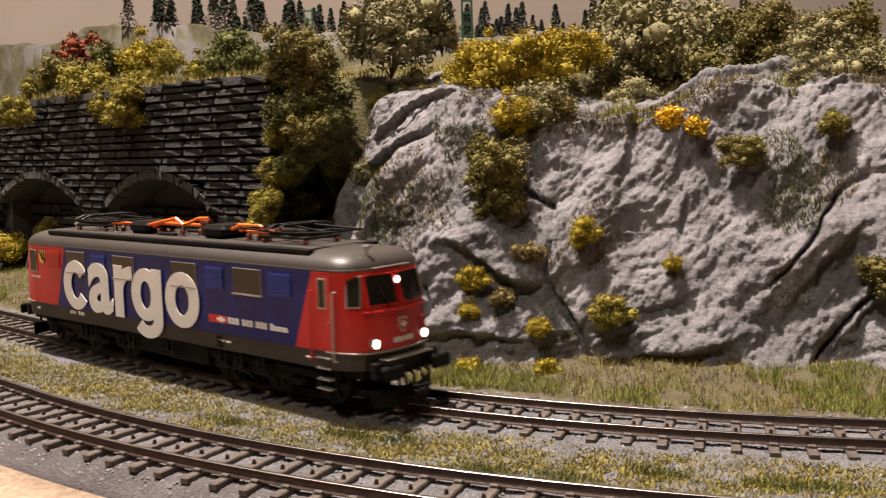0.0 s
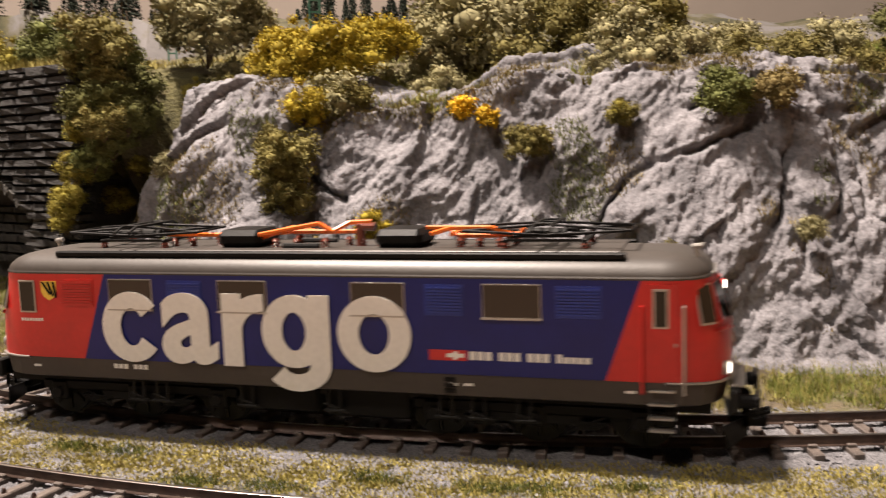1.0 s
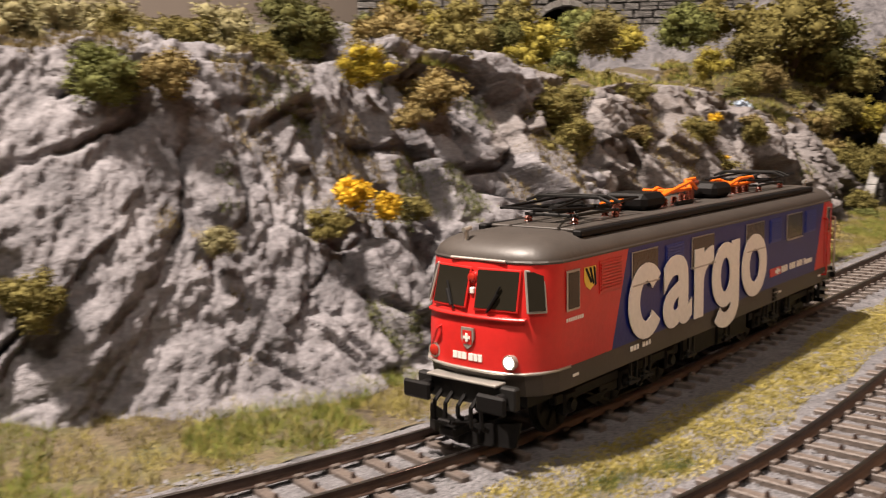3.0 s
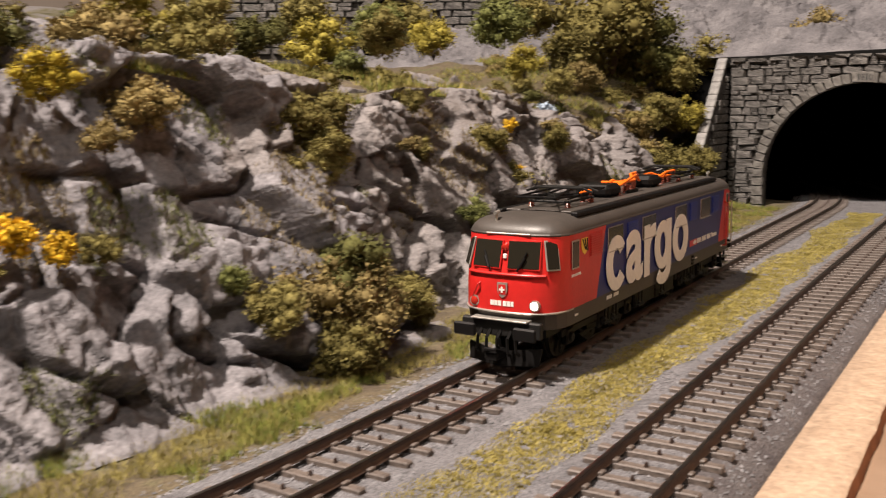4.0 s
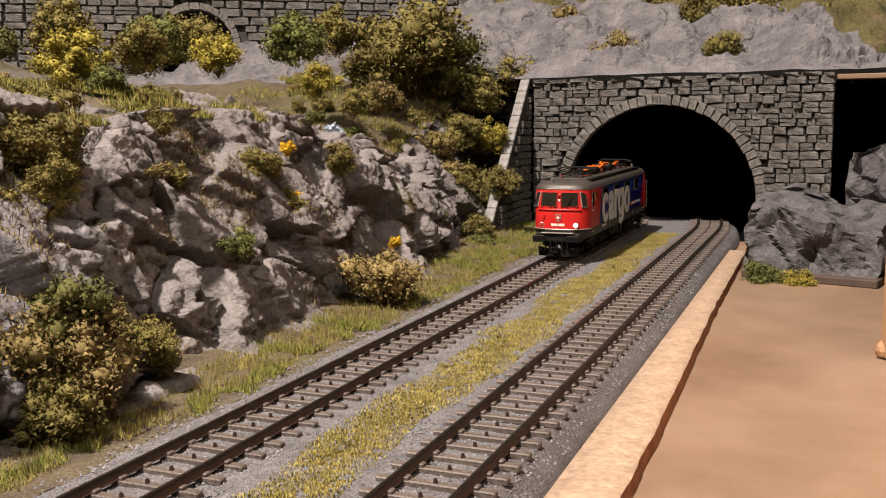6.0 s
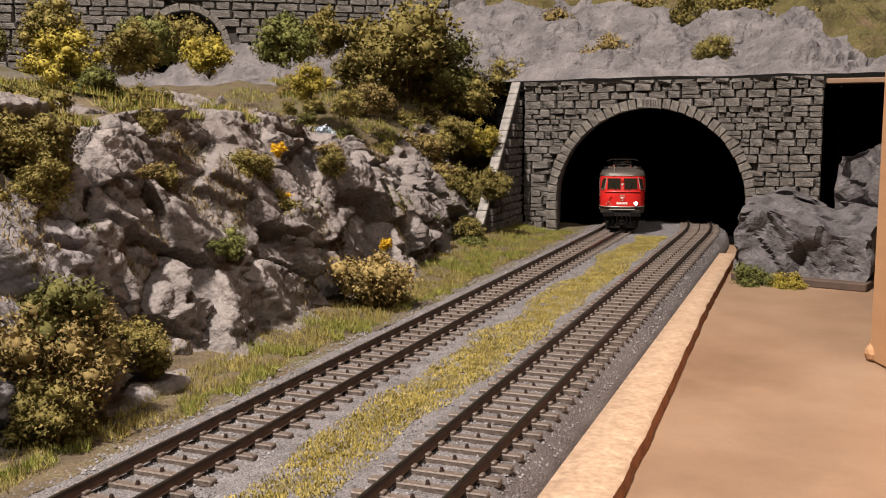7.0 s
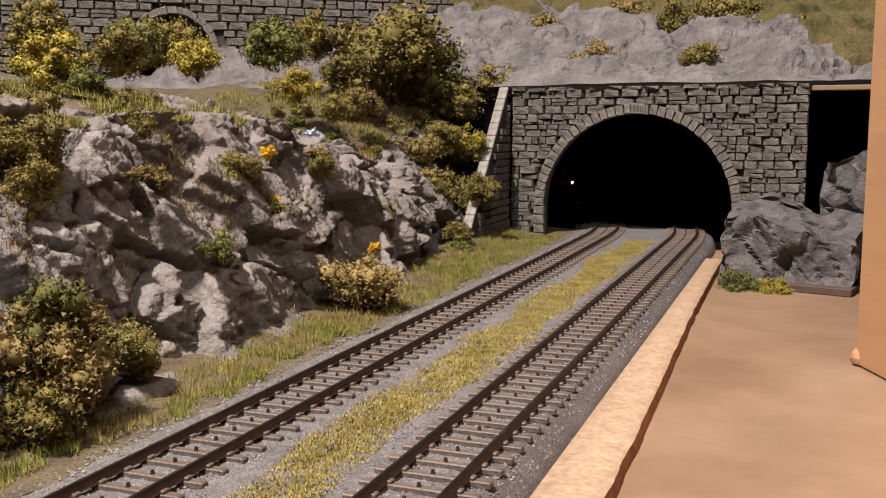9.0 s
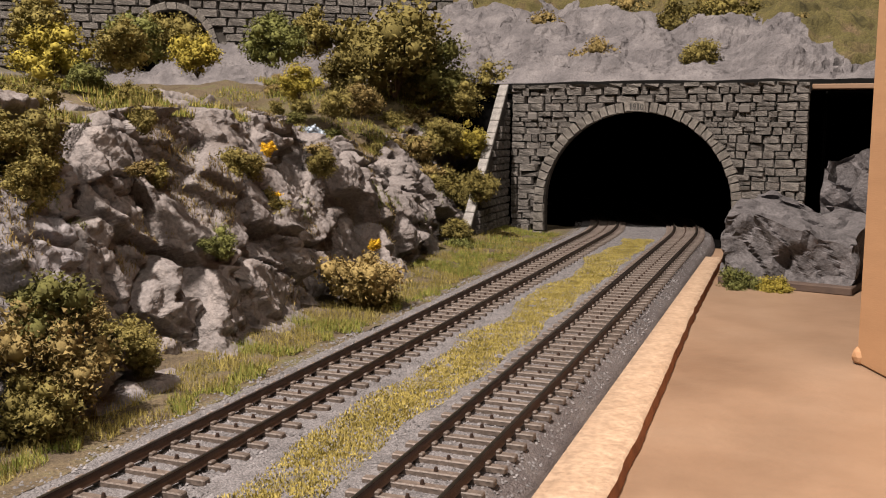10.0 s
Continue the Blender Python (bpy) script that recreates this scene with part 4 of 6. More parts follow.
def cab_side(loco, sign, sgn):
    """Cab window, and the door with its steps and rails at the front right."""
    x = sgn * 0.01702
    ya, yb = (-0.0858, -0.0806) if sign < 0 else (0.0815, 0.0850)
    w = boxpart(loco, "cab_window", SILVER, min(x, x + sgn * 0.0003), max(x, x + sgn * 0.0003), ya, yb, 0.0294, 0.0382, 0.0001)
    boxpart(w, "pane", GLASS, min(x + sgn * 0.0002, x + sgn * 0.00042), max(x + sgn * 0.0002, x + sgn * 0.00042), ya + 0.0005, yb - 0.0005, 0.0299, 0.0377)
    if sign > 0:
        for y in (0.0793, 0.0882):
            bm = bmesh.new()
            k = 0.0175 if y < 0.085 else 0.0172
            bars(bm, [(sgn * 0.0165, y, 0.0345), (sgn * (k + 0.0008), y, 0.0342), (sgn * (k + 0.0008), y, 0.0150), (sgn * 0.0165, y, 0.0147)], 0.0003)
            part("door_rail", bm, RED if y < 0.085 else SILVER, loco)
        bm = bmesh.new()
        box(bm, min(x, x + sgn * 0.0002), max(x, x + sgn * 0.0002), 0.0804, 0.0868, 0.0176, 0.0392)
        part("cab_door", bm, RED, loco)
        boxpart(loco, "door_handle", SILVER, min(x, x + sgn * 0.0008), max(x, x + sgn * 0.0008), 0.0862, 0.0866, 0.0255, 0.0262)
        for z in (0.0152, 0.0122, 0.0090, 0.0062):
            boxpart(loco, "cab_step", SILVER, min(sgn * 0.0145, sgn * 0.0178), max(sgn * 0.0145, sgn * 0.0178), 0.0806, 0.0862, z, z + 0.0004)
        for y in (0.0804, 0.0862):
            boxpart(loco, "step_bracket", GREY, min(sgn * 0.0150, sgn * 0.0160), max(sgn * 0.0150, sgn * 0.0160), y, y + 0.0003, 0.0062, 0.0165)
    else:
        # striped arms and a name in plain bars
        bm = bmesh.new()
        pr = [(-0.0786, 0.0380), (-0.0738, 0.0380), (-0.0738, 0.0350), (-0.0745, 0.0338), (-0.0762, 0.0328), (-0.0779, 0.0338), (-0.0786, 0.0350)]
        a = [bm.verts.new((x, y, z)) for y, z in pr]
        b = [bm.verts.new((x + sgn * 0.00015, y, z)) for y, z in pr]
        bm.faces.new(b)
        for i in range(len(pr)):
            bm.faces.new((a[i], a[(i + 1) % len(pr)], b[(i + 1) % len(pr)], b[i]))
        bmesh.ops.recalc_face_normals(bm, faces=bm.faces)
        arms = part("arms_shield", bm, BRASS, loco, "gold shield with black diagonal stripes")
        bm = bmesh.new()
        for k in range(3):
            y = -0.0785 + 0.0017 * k
            vs = [bm.verts.new((x + sgn * 0.00022, yy, zz)) for yy, zz in ((y, 0.0378), (y + 0.0009, 0.0378), (y + 0.0031 - 0.0008 * k, 0.0346 - 0.0004 * k), (y + 0.0024 - 0.0008 * k, 0.0342 - 0.0004 * k))]
            bm.faces.new(vs)
        part("stripe", bm, BLACK, arms)
        for k in range(8):
            boxpart(loco, "name_bar", WHITE, min(x, x + sgn * 0.0001), max(x, x + sgn * 0.0001), -0.0858 + 0.0009 * k, -0.0852 + 0.0009 * k, 0.0271, 0.0279)
        louvre(loco, sgn, -0.0722, -0.0622, RED)


def pantograph(loco, y, flip):
    base = boxpart(loco, "pantograph", GREY, -0.0075, 0.0075, y - 0.010, y - 0.0090, 0.0472, 0.0480, 0.0002, "folded black current collector on brown insulators")
    bm = bmesh.new()
    box(bm, -0.0075, 0.0075, y + 0.009, y + 0.010, 0.0472, 0.0480, 0.0002)
    for sx in (-1, 1):
        box(bm, sx * 0.0068 - 0.0004, sx * 0.0068 + 0.0004, y - 0.010, y + 0.010, 0.0474, 0.0480)
    part("base_frame", bm, GREY, base)
    for sx in (-1, 1):
        for k in (-1, 1):
            bm = bmesh.new()
            bars(bm, [(sx * 0.0060, y - k * 0.008, 0.0484), (sx * 0.0068, y + k * 0.020, 0.0499), (sx * 0.0030, y - k * 0.002, 0.0512)], 0.00035)
            part("arm", bm, BLACK, base)
        bm = bmesh.new()
        rod(bm, (sx * 0.0068, y - 0.020, 0.0499), (-sx * 0.0060, y + 0.006, 0.0490), 0.00022)
        part("stay", bm, BLACK, base)
    for yy, zz in ((-0.020, 0.0499), (0.020, 0.0499), (0.0, 0.0490)):
        bm = bmesh.new()
        rod(bm, (-0.0072, y + yy, zz), (0.0072, y + yy, zz), 0.0003)
        part("cross_tube", bm, BLACK, base)
    bm = bmesh.new()
    for yy in (-0.0022, 0.0022):
        bars(bm, [(-0.0120, y + yy, 0.0502), (-0.0085, y + yy, 0.0515), (0.0085, y + yy, 0.0515), (0.0120, y + yy, 0.0502)], 0.0004)
    for sx in (-1, 1):
        rod(bm, (sx * 0.006, y - 0.0022, 0.0515), (sx * 0.006, y + 0.0022, 0.0515), 0.0003)
    part("collector_head", bm, GREY, base)
    bm = bmesh.new()
    rod(bm, (0, y - 0.009, 0.0487), (0, y + 0.004, 0.0487), 0.0012, 10)
    part("spring_drum", bm, GREY, base)
    for sx in (-1, 1):
        for yy in (-0.0095, 0.0095):
            insulator(base, sx * 0.0065, y + yy, 0.0452, 0.0473)


def insulator(parent, x, y, z0, z1, mat=None):
    bm = bmesh.new()
    n = 3
    for k in range(n):
        z = z0 + (z1 - z0) * (k + 0.5) / n
        bmesh.ops.create_cone(bm, cap_ends=True, segments=12, radius1=0.0011, radius2=0.0006, depth=(z1 - z0) / n * 0.95, matrix=Matrix.Translation((x, y, z)))
    return part("insulator", bm, mat or BROWN, parent)


def busbar(loco, pts, r=0.0004):
    bm = bmesh.new()
    bars(bm, pts, r, 6)
    return part("busbar", bm, ORANGE, loco, "bright orange roof conductor")


def stroke(bm, pts, width, depth, thin=None):
    """A flat ribbon along pts in the xy plane, closed over its thickness; thin: its width where it runs level."""
    n = len(pts)
    rings = []
    for i, (x, y) in enumerate(pts):
        a, b = pts[max(i - 1, 0)], pts[min(i + 1, n - 1)]
        if i in (0, n - 1) and abs(pts[0][0] - pts[-1][0]) + abs(pts[0][1] - pts[-1][1]) < 1e-7:
            a, b = pts[-2], pts[1]
        t = Vector((b[0] - a[0], b[1] - a[1])).normalized()
        t *= (width if thin is None else math.hypot(width * t.y, thin * t.x)) / 2
        rings.append([bm.verts.new(c) for c in ((x - t.y, y + t.x, -depth / 2), (x + t.y, y - t.x, -depth / 2), (x + t.y, y - t.x, depth / 2), (x - t.y, y + t.x, depth / 2))])
    for p, q in zip(rings, rings[1:]):
        for k in range(4):
            bm.faces.new((p[k], p[(k + 1) % 4], q[(k + 1) % 4], q[k]))
    bm.faces.new(rings[0])
    bm.faces.new(rings[-1])


def curve(cx, cy, rx, ry, a0, a1, n=40):
    return [(cx + rx * math.cos(math.radians(a0 + (a1 - a0) * i / n)), cy + ry * math.sin(math.radians(a0 + (a1 - a0) * i / n))) for i in range(n + 1)]


def sans_letter(ch, w, h, mat, parent):
    """The heavy plain letters c, r, g and o, centred in the xy plane."""
    bm = bmesh.new()
    sw, th, d = 0.0055, 0.0043, 0.00025
    if ch in "co":
        rx, ry = w / 2 - sw / 2, h / 2 - th / 2
        stroke(bm, curve(0, 0, rx, ry, 0, 360, 56) if ch == "o" else curve(0, 0, rx, ry, 36, 324, 48), sw, d, th)
    elif ch == "r":
        x = -w / 2 + sw / 2
        stroke(bm, [(x, -h / 2), (x, h / 2)], sw, d)
        stroke(bm, curve(w / 2 - 0.0005, h / 2 - th / 2 - 0.0075, w - sw / 2 - 0.0005, 0.0075, 165, 90, 20), sw, d * 0.9, th)
    else:
        bowl = 0.0182
        cy = h / 2 - bowl / 2
        x = w / 2 - sw / 2
        stroke(bm, curve(-0.0006, cy, w / 2 - sw / 2 - 0.0003, bowl / 2 - th / 2, 0, 360, 56), sw, d, th)
        low = -h / 2 + th / 2
        stroke(bm, [(x, h / 2), (x, low + 0.0045)] + curve(0.0, low + 0.0045, x, 0.0045, 0, -150, 26)[1:], sw, d * 0.9, th)
    bmesh.ops.recalc_face_normals(bm, faces=bm.faces)
    return part("letter", bm, mat, parent)


def build_locomotive():
    loco = empty("locomotive", Matrix.Identity(4), "red and blue model electric locomotive with white lettering on the track", "locomotive")
    cab_shell(loco, "rear_cab", -1)
    cab_shell(loco, "front_cab", 1)
    for sgn in (-1, 1):
        side_panel(loco, sgn * 0.017, "side_panel", BLUE, Z0, Z1, rear_seam, front_seam)
        for ya, yb in ((-0.0575, -0.0444), (-0.0254, -0.0117), (0.0106, 0.0243), (0.0432, 0.0569)):
            window(loco, sgn, ya, yb)
        for ya, yb in ((-0.0400, -0.0300), (0.0293, 0.0386), (0.0602, 0.0705)):
            louvre(loco, sgn, ya, yb, LOUVRE_BLUE)
        cab_side(loco, -1, sgn)
        cab_side(loco, 1, sgn)
        flat = Matrix(((0, 0, sgn, 0), (sgn, 0, 0, 0), (0, 1, 0, 0), (0, 0, 0, 1)))
        for ch, y, wd in (("c", -0.0508, 0.0178), ("a", -0.0339, 0.0162), ("r", -0.0182, 0.0122), ("g", -0.0040, 0.0180), ("o", 0.0164, 0.0188)):
            z0, z1 = (0.0114, 0.0355) if ch == "g" else (0.0171, 0.0356)
            o = lettering(ch, wd, z1 - z0, 0.030, 0.00025, WHITE, loco, "letter") if ch == "a" else sans_letter(ch, wd, z1 - z0, WHITE, loco)
            o.matrix_local = Matrix.Translation((sgn * 0.01755, y if sgn > 0 else -0.0344 - y, (z0 + z1) / 2)) @ flat
        # red emblem panel and the small company lettering, in plain shapes
        x = sgn * 0.01705
        e = boxpart(loco, "emblem_panel", RED, min(x, x + sgn * 0.0001), max(x, x + sgn * 0.0001), 0.0300, 0.0392, 0.0206, 0.0231)
        bm = bmesh.new()
        box(bm, min(x, x + sgn * 0.0002), max(x, x + sgn * 0.0002), 0.0343, 0.0385, 0.0214, 0.0223)
        box(bm, min(x, x + sgn * 0.00021), max(x, x + sgn * 0.00021), 0.0358, 0.0370, 0.0209, 0.0228)
        part("emblem", bm, WHITE, e)
        y = 0.0398
        for wd, n in ((0.0019, 3), (0.0018, 3), (0.0018, 3), (0.0016, 5)):
            for k in range(n):
                boxpart(loco, "lettering_bar", WHITE, min(x, x + sgn * 0.0001), max(x, x + sgn * 0.0001), y, y + wd * 0.78, 0.0209, 0.0229 if n == 3 or k == 0 else 0.0223)
                y += wd
            y += 0.0013
        xs = sgn * 0.01685
        for k in range(7):
            if k == 3:
                continue
            y = -0.0575 + 0.0015 * k
            boxpart(loco, "number_bar", WHITE, min(xs, xs + sgn * 0.0002), max(xs, xs + sgn * 0.0002), y, y + 0.0011, 0.0150, 0.0162)
        for y in (-0.083, 0.0345, 0.0382, 0.0755):
            boxpart(loco, "notice_bar", WHITE, min(xs, xs + sgn * 0.0002), max(xs, xs + sgn * 0.0002), y, y + 0.0022, 0.0146, 0.0152)
        bm = bmesh.new()
        for k in range(3):
            box(bm, min(xs, xs + sgn * 0.0004), max(xs, xs + sgn * 0.0004), 0.0335, 0.0360, 0.0128 + 0.0014 * k, 0.0137 + 0.0014 * k)
        part("socket_cover", bm, BLACK, loco)
    # skirt under the coloured body
    v, f = ring_loft([body_ring(ZB, 0.0012), body_ring(ZB + 0.0004, 0.0003), body_ring(0.0150, 0.0002), body_ring(Z0, 0.0002)], False)
    raw("skirt", v, f, SKIRT, loco)
    # roof
    zr = [(Z1, 0.0), (0.0412, 0.0001), (0.0424, 0.0008), (0.0436, 0.0022), (0.0445, 0.0044), (0.0451, 0.0075), (0.0454, 0.0110)]
    v, f = ring_loft([body_ring(z, s) for z, s in zr], True)
    roof = raw("roof", v, f, ROOFGREY, loco, shade=True)
    v, f = ring_loft([body_ring(0.0400, -0.0001), body_ring(0.0404, -0.0003), body_ring(0.0408, -0.0001)], False)
    raw("gutter", v, f, ROOFGREY, loco)
    for sgn in (-1, 1):
        bm = bmesh.new()
        box(bm, sgn * 0.0132 - 0.0012, sgn * 0.0132 + 0.0012, -0.0755, 0.0755, 0.0441, 0.0456, 0.0003)
        part("roof_walkway", bm, BLACK, roof)
    bm = bmesh.new()
    box(bm, -0.0115, 0.0115, -0.074, 0.074, 0.0450, 0.0457, 0.0002)
    part("roof_deck", bm, ROOFGREY, roof)
    # roof gear
    pantograph(loco, -0.0560, 1)
    pantograph(loco, 0.0560, -1)
    for y0, y1 in ((-0.0300, -0.0195), (0.0140, 0.0245)):
        bm = bmesh.new()
        box(bm, -0.0066, 0.0066, y0 - 0.001, y1 + 0.001, 0.0457, 0.0502, 0.0014)
        b = part("vent_box", bm, BLACK, loco)
        bm = bmesh.new()
        for k in range(4):
            y = y0 + (y1 - y0) * (k + 0.5) / 4
            box(bm, -0.0063, 0.0063, y - 0.0003, y + 0.0003, 0.0466, 0.0484)
        part("grille", bm, GREY, b)
    lines = [
        [(0.003, -0.0475, 0.0482), (0.003, -0.0390, 0.0482), (0.0, -0.0370, 0.0478), (0.0, -0.0310, 0.0478)],
        [(0.004, -0.0185, 0.0476), (0.004, -0.0140, 0.0490), (0.004, 0.0010, 0.0490), (0.001, 0.0045, 0.0510), (0.001, 0.0105, 0.0512)],
        [(-0.004, -0.0185, 0.0478), (-0.004, -0.0090, 0.0486), (0.0, -0.0050, 0.0486), (0.0, 0.0060, 0.0486)],
        [(0.0, -0.0150, 0.0490), (0.0, -0.0115, 0.0498), (0.0, -0.0080, 0.0490)],
        [(0.0, 0.0250, 0.0495), (0.0, 0.0310, 0.0495), (0.003, 0.0340, 0.0478), (0.003, 0.0420, 0.0478), (0.003, 0.0500, 0.0482)],
        [(-0.004, 0.0300, 0.0478), (-0.004, 0.0500, 0.0478)],
        [(0.0055, -0.0190, 0.0484), (0.0055, -0.0120, 0.0496), (0.0055, -0.0020, 0.0512), (0.0055, 0.0020, 0.0490)],
        [(0.0045, 0.0275, 0.0484), (0.0055, 0.0330, 0.0500), (0.0055, 0.0430, 0.0500), (0.0045, 0.0470, 0.0484)],
        [(-0.004, 0.0330, 0.0484), (0.0055, 0.0330, 0.0484)],
        [(-0.004, -0.0120, 0.0490), (0.0055, -0.0120, 0.0490)],
        [(0.003, 0.0495, 0.0478), (0.003, 0.0505, 0.0496)]]
    for pts in lines:
        busbar(loco, [(x, y, z + 0.0006) for x, y, z in pts], 0.0006)
    for x, y in ((0.003, -0.0455), (0.003, -0.0400), (0.0, -0.0335), (0.004, -0.0150), (0.004, -0.0090), (0.004, -0.0010), (-0.004, -0.0120), (0.0, 0.0040), (0.001, 0.0080), (0.003, 0.0345), (0.003, 0.0395), (0.003, 0.0445), (-0.004, 0.0330), (-0.004, 0.0470)):
        insulator(loco, x, y, 0.0456, 0.0480)
    bm = bmesh.new()
    rod(bm, (0.001, 0.0075, 0.0457), (0.001, 0.0075, 0.0512), 0.0012, 10)
    rod(bm, (0.001, 0.0065, 0.0505), (0.001, 0.0115, 0.0505), 0.0011, 10)
    part("main_switch", bm, BROWN, loco)
    bm = bmesh.new()
    rod(bm, (0.006, -0.012, 0.0462), (0.006, -0.002, 0.0462), 0.0007, 8)
    rod(bm, (-0.006, -0.012, 0.0462), (-0.006, -0.002, 0.0462), 0.0007, 8)
    part("roof_pipe", bm, GREY, loco)
    for y, sx in ((0.0905, 0.006), (-0.0905, -0.006)):
        bm = bmesh.new()
        rod(bm, (sx, y, 0.0432), (sx, y, 0.0462), 0.0005, 8)
        rod(bm, (sx, y - 0.001, 0.0462), (sx, y + 0.0015, 0.0465), 0.0006, 8)
        part("roof_horn", bm, SILVER, loco)
    for sign, lit in ((1, True), (-1, False)):
        cab_face(loco, sign, lit)
        buffer_beam(loco, sign)
    # under the frame
    boxpart(loco, "underframe", BLACK, -0.0125, 0.0125, -0.094, 0.094, 0.0095, 0.0122)
    bm = bmesh.new()
    box(bm, -0.0135, 0.0135, -0.0225, -0.0010, 0.0048, 0.0120, 0.0006)
    part("equipment_box", bm, BLACK, loco)
    bm = bmesh.new()
    box(bm, -0.0130, 0.0130, 0.0010, 0.0230, 0.0042, 0.0120, 0.0006)
    part("battery_box", bm, BLACK, loco)
    for y in (-0.054, 0.054):
        bogie(loco, y)
    brake_gear(loco)
    sets = [wheelset(loco, y + a) for y in (-0.054, 0.054) for a in (-0.0245, 0.0, 0.0245)]
    return loco, sets


locomotive, wheelsets = build_locomotive()
RUN = [(0.0, -0.3945), (0.5, -0.3215), (1.0, -0.2437), (1.5, -0.1789), (2.0, -0.1177), (2.5, -0.0500), (3.0, 0.021), (3.5, 0.096), (4.0, 0.1743), (4.5, 0.2537), (5.0, 0.3357), (5.5, 0.4169), (6.0, 0.4985), (6.5, 0.584), (7.0, 0.675), (7.5, 0.768), (7.9, 0.840), (8.3, 0.908), (8.7, 0.973), (9.0, 1.022), (9.5, 1.106), (10.0, 1.190)]


def motions():
    walk(locomotive, [(t, Matrix.Translation(trk(s)) @ Matrix.Rotation(math.radians(head(s)), 4, "Z")) for t, s in RUN])
    # the wheels roll: rows of less than a quarter turn
    for w in wheelsets:
        rows = []
        for i in range(301):
            t = i / 30
            s = lerp(t, RUN)
            rows.append((t, Matrix.Translation(w.location) @ Matrix.Rotation(-(s / 0.0072), 4, "X")))
        walk(w, rows)


# ---------------------------------------------------------------- retaining wall with blind arches
WS, WD, WT = -0.462, 0.090, 0.1105
ARCHES = [(-0.557, 0.0495), (-0.692, 0.0530)]
SPRING, RISE = 0.044, 0.0165


def arch_z(s, pad=0.0):
    """The height of the arch opening's edge at s, or None beside the arches."""
    for c, half in ARCHES:
        if abs(s - c) < half + pad:
            r = (half * half + RISE * RISE) / (2 * RISE)
            return SPRING + RISE - r + math.sqrt(max(0, (r + pad) ** 2 - (s - c) ** 2))
    return None


ARCH_STONES = stone_meshes(ARCH_STONE, 8)


def retaining_wall():
    w = empty("retaining_wall", Matrix.Identity(4), "dark stone retaining wall with blind arches and mossy top", "retaining wall")
    cols = []
    s = -1.15
    while s < WS + 0.0001:
        cols.append(s)
        s += 0.003
    verts, faces = [], []
    for s in cols:
        z = arch_z(s)
        z = -0.01 if z is None else z
        verts += [trk(s, WD + 0.0015, z), trk(s, WD + 0.0015, WT), trk(s, WD + 0.025, z), trk(s, WD + 0.025, WT)]
    for i in range(len(cols) - 1):
        a, b = 4 * i, 4 * i + 4
        faces += [(a, b, b + 1, a + 1), (a, a + 2, b + 2, b), (a + 1, b + 1, b + 3, a + 3)]
    e = 4 * (len(cols) - 1)
    faces.append((e, e + 1, e + 3, e + 2))
    raw("backing", verts, faces, STONE_JOINT, w)
    back = [[trk(s, WD + 0.02, z) for z in (-0.01, 0.08)] for s in cols]
    strip("niche_back", back, STONE_JOINT, parent=w, smooth_it=False)
    rnd = random.Random(12)
    turn = head(-0.6)
    rest = bmesh.new()
    n = 0
    for ss, z, ln, h in courses(rnd, -1.1, WS + 0.006, -0.008, WT, 0.0036, 0.0044, 0.0090, 0.0200):
        az = arch_z(ss, 0.007)
        if az is not None and z < az - 0.001:
            continue
        m = Matrix.Translation(trk(ss, WD + rnd.uniform(-0.0006, 0.0006), z)) @ Matrix.Rotation(math.radians(turn) + math.pi / 2, 4, "Z")
        me = rnd.choice(WALL_STONES)
        if ss > -0.60 and z > 0.03 and n < 300:
            stone(me, w, m, ln * rnd.uniform(0.95, 1.0), 0.0062, h * rnd.uniform(0.74, 0.86))
            n += 1
        else:
            k = len(rest.verts)
            rest.from_mesh(me)
            rest.verts.ensure_lookup_table()
            bmesh.ops.transform(rest, matrix=m @ Matrix.Diagonal((ln * rnd.uniform(0.88, 0.97), 0.0058, h * rnd.uniform(0.78, 0.92), 1)), verts=rest.verts[k:])
    tagged(part("far_stones", rest, WALL_STONE, w), kind="stuff")
    # infill low in the niches, and the arch rings
    for c, half in ARCHES:
        for ss, z, ln, h in courses(rnd, c - half, c + half, -0.008, 0.044, 0.005, 0.006, 0.012, 0.018):
            m = Matrix.Translation(trk(ss, WD + 0.0185, z)) @ Matrix.Rotation(math.radians(turn) + math.pi / 2, 4, "Z")
            if z > 0.012:
                stone(rnd.choice(WALL_STONES), w, m, ln * 0.94, 0.004, h * 0.86)
        r = (half * half + RISE * RISE) / (2 * RISE)
        top = math.asin(half / r)
        k = 19
        for i in range(k):
            a = -top + 2 * top * (i + 0.5) / k
            m = Matrix.Translation(trk(c + (r + 0.003) * math.sin(a), WD - 0.001, SPRING + RISE - r + (r + 0.003) * math.cos(a))) @ Matrix.Rotation(math.radians(turn) + math.pi / 2, 4, "Z") @ Matrix.Rotation(a, 4, "Y")
            stone(rnd.choice(ARCH_STONES), w, m, 2 * top * r / k * 0.93, 0.005, rnd.uniform(0.0048, 0.0056), "arch_stone")
    return w


retaining_wall()


# ---------------------------------------------------------------- upper ground and distance
def sheet(name, x0, x1, y0, y1, step, z, mat, label):
    rows = [[Vector((x, y, z(x, y))) for y in np.arange(y0, y1 + 1e-6, step)] for x in np.arange(x0, x1 + 1e-6, step)]
    return strip(name, rows, mat, label=label)


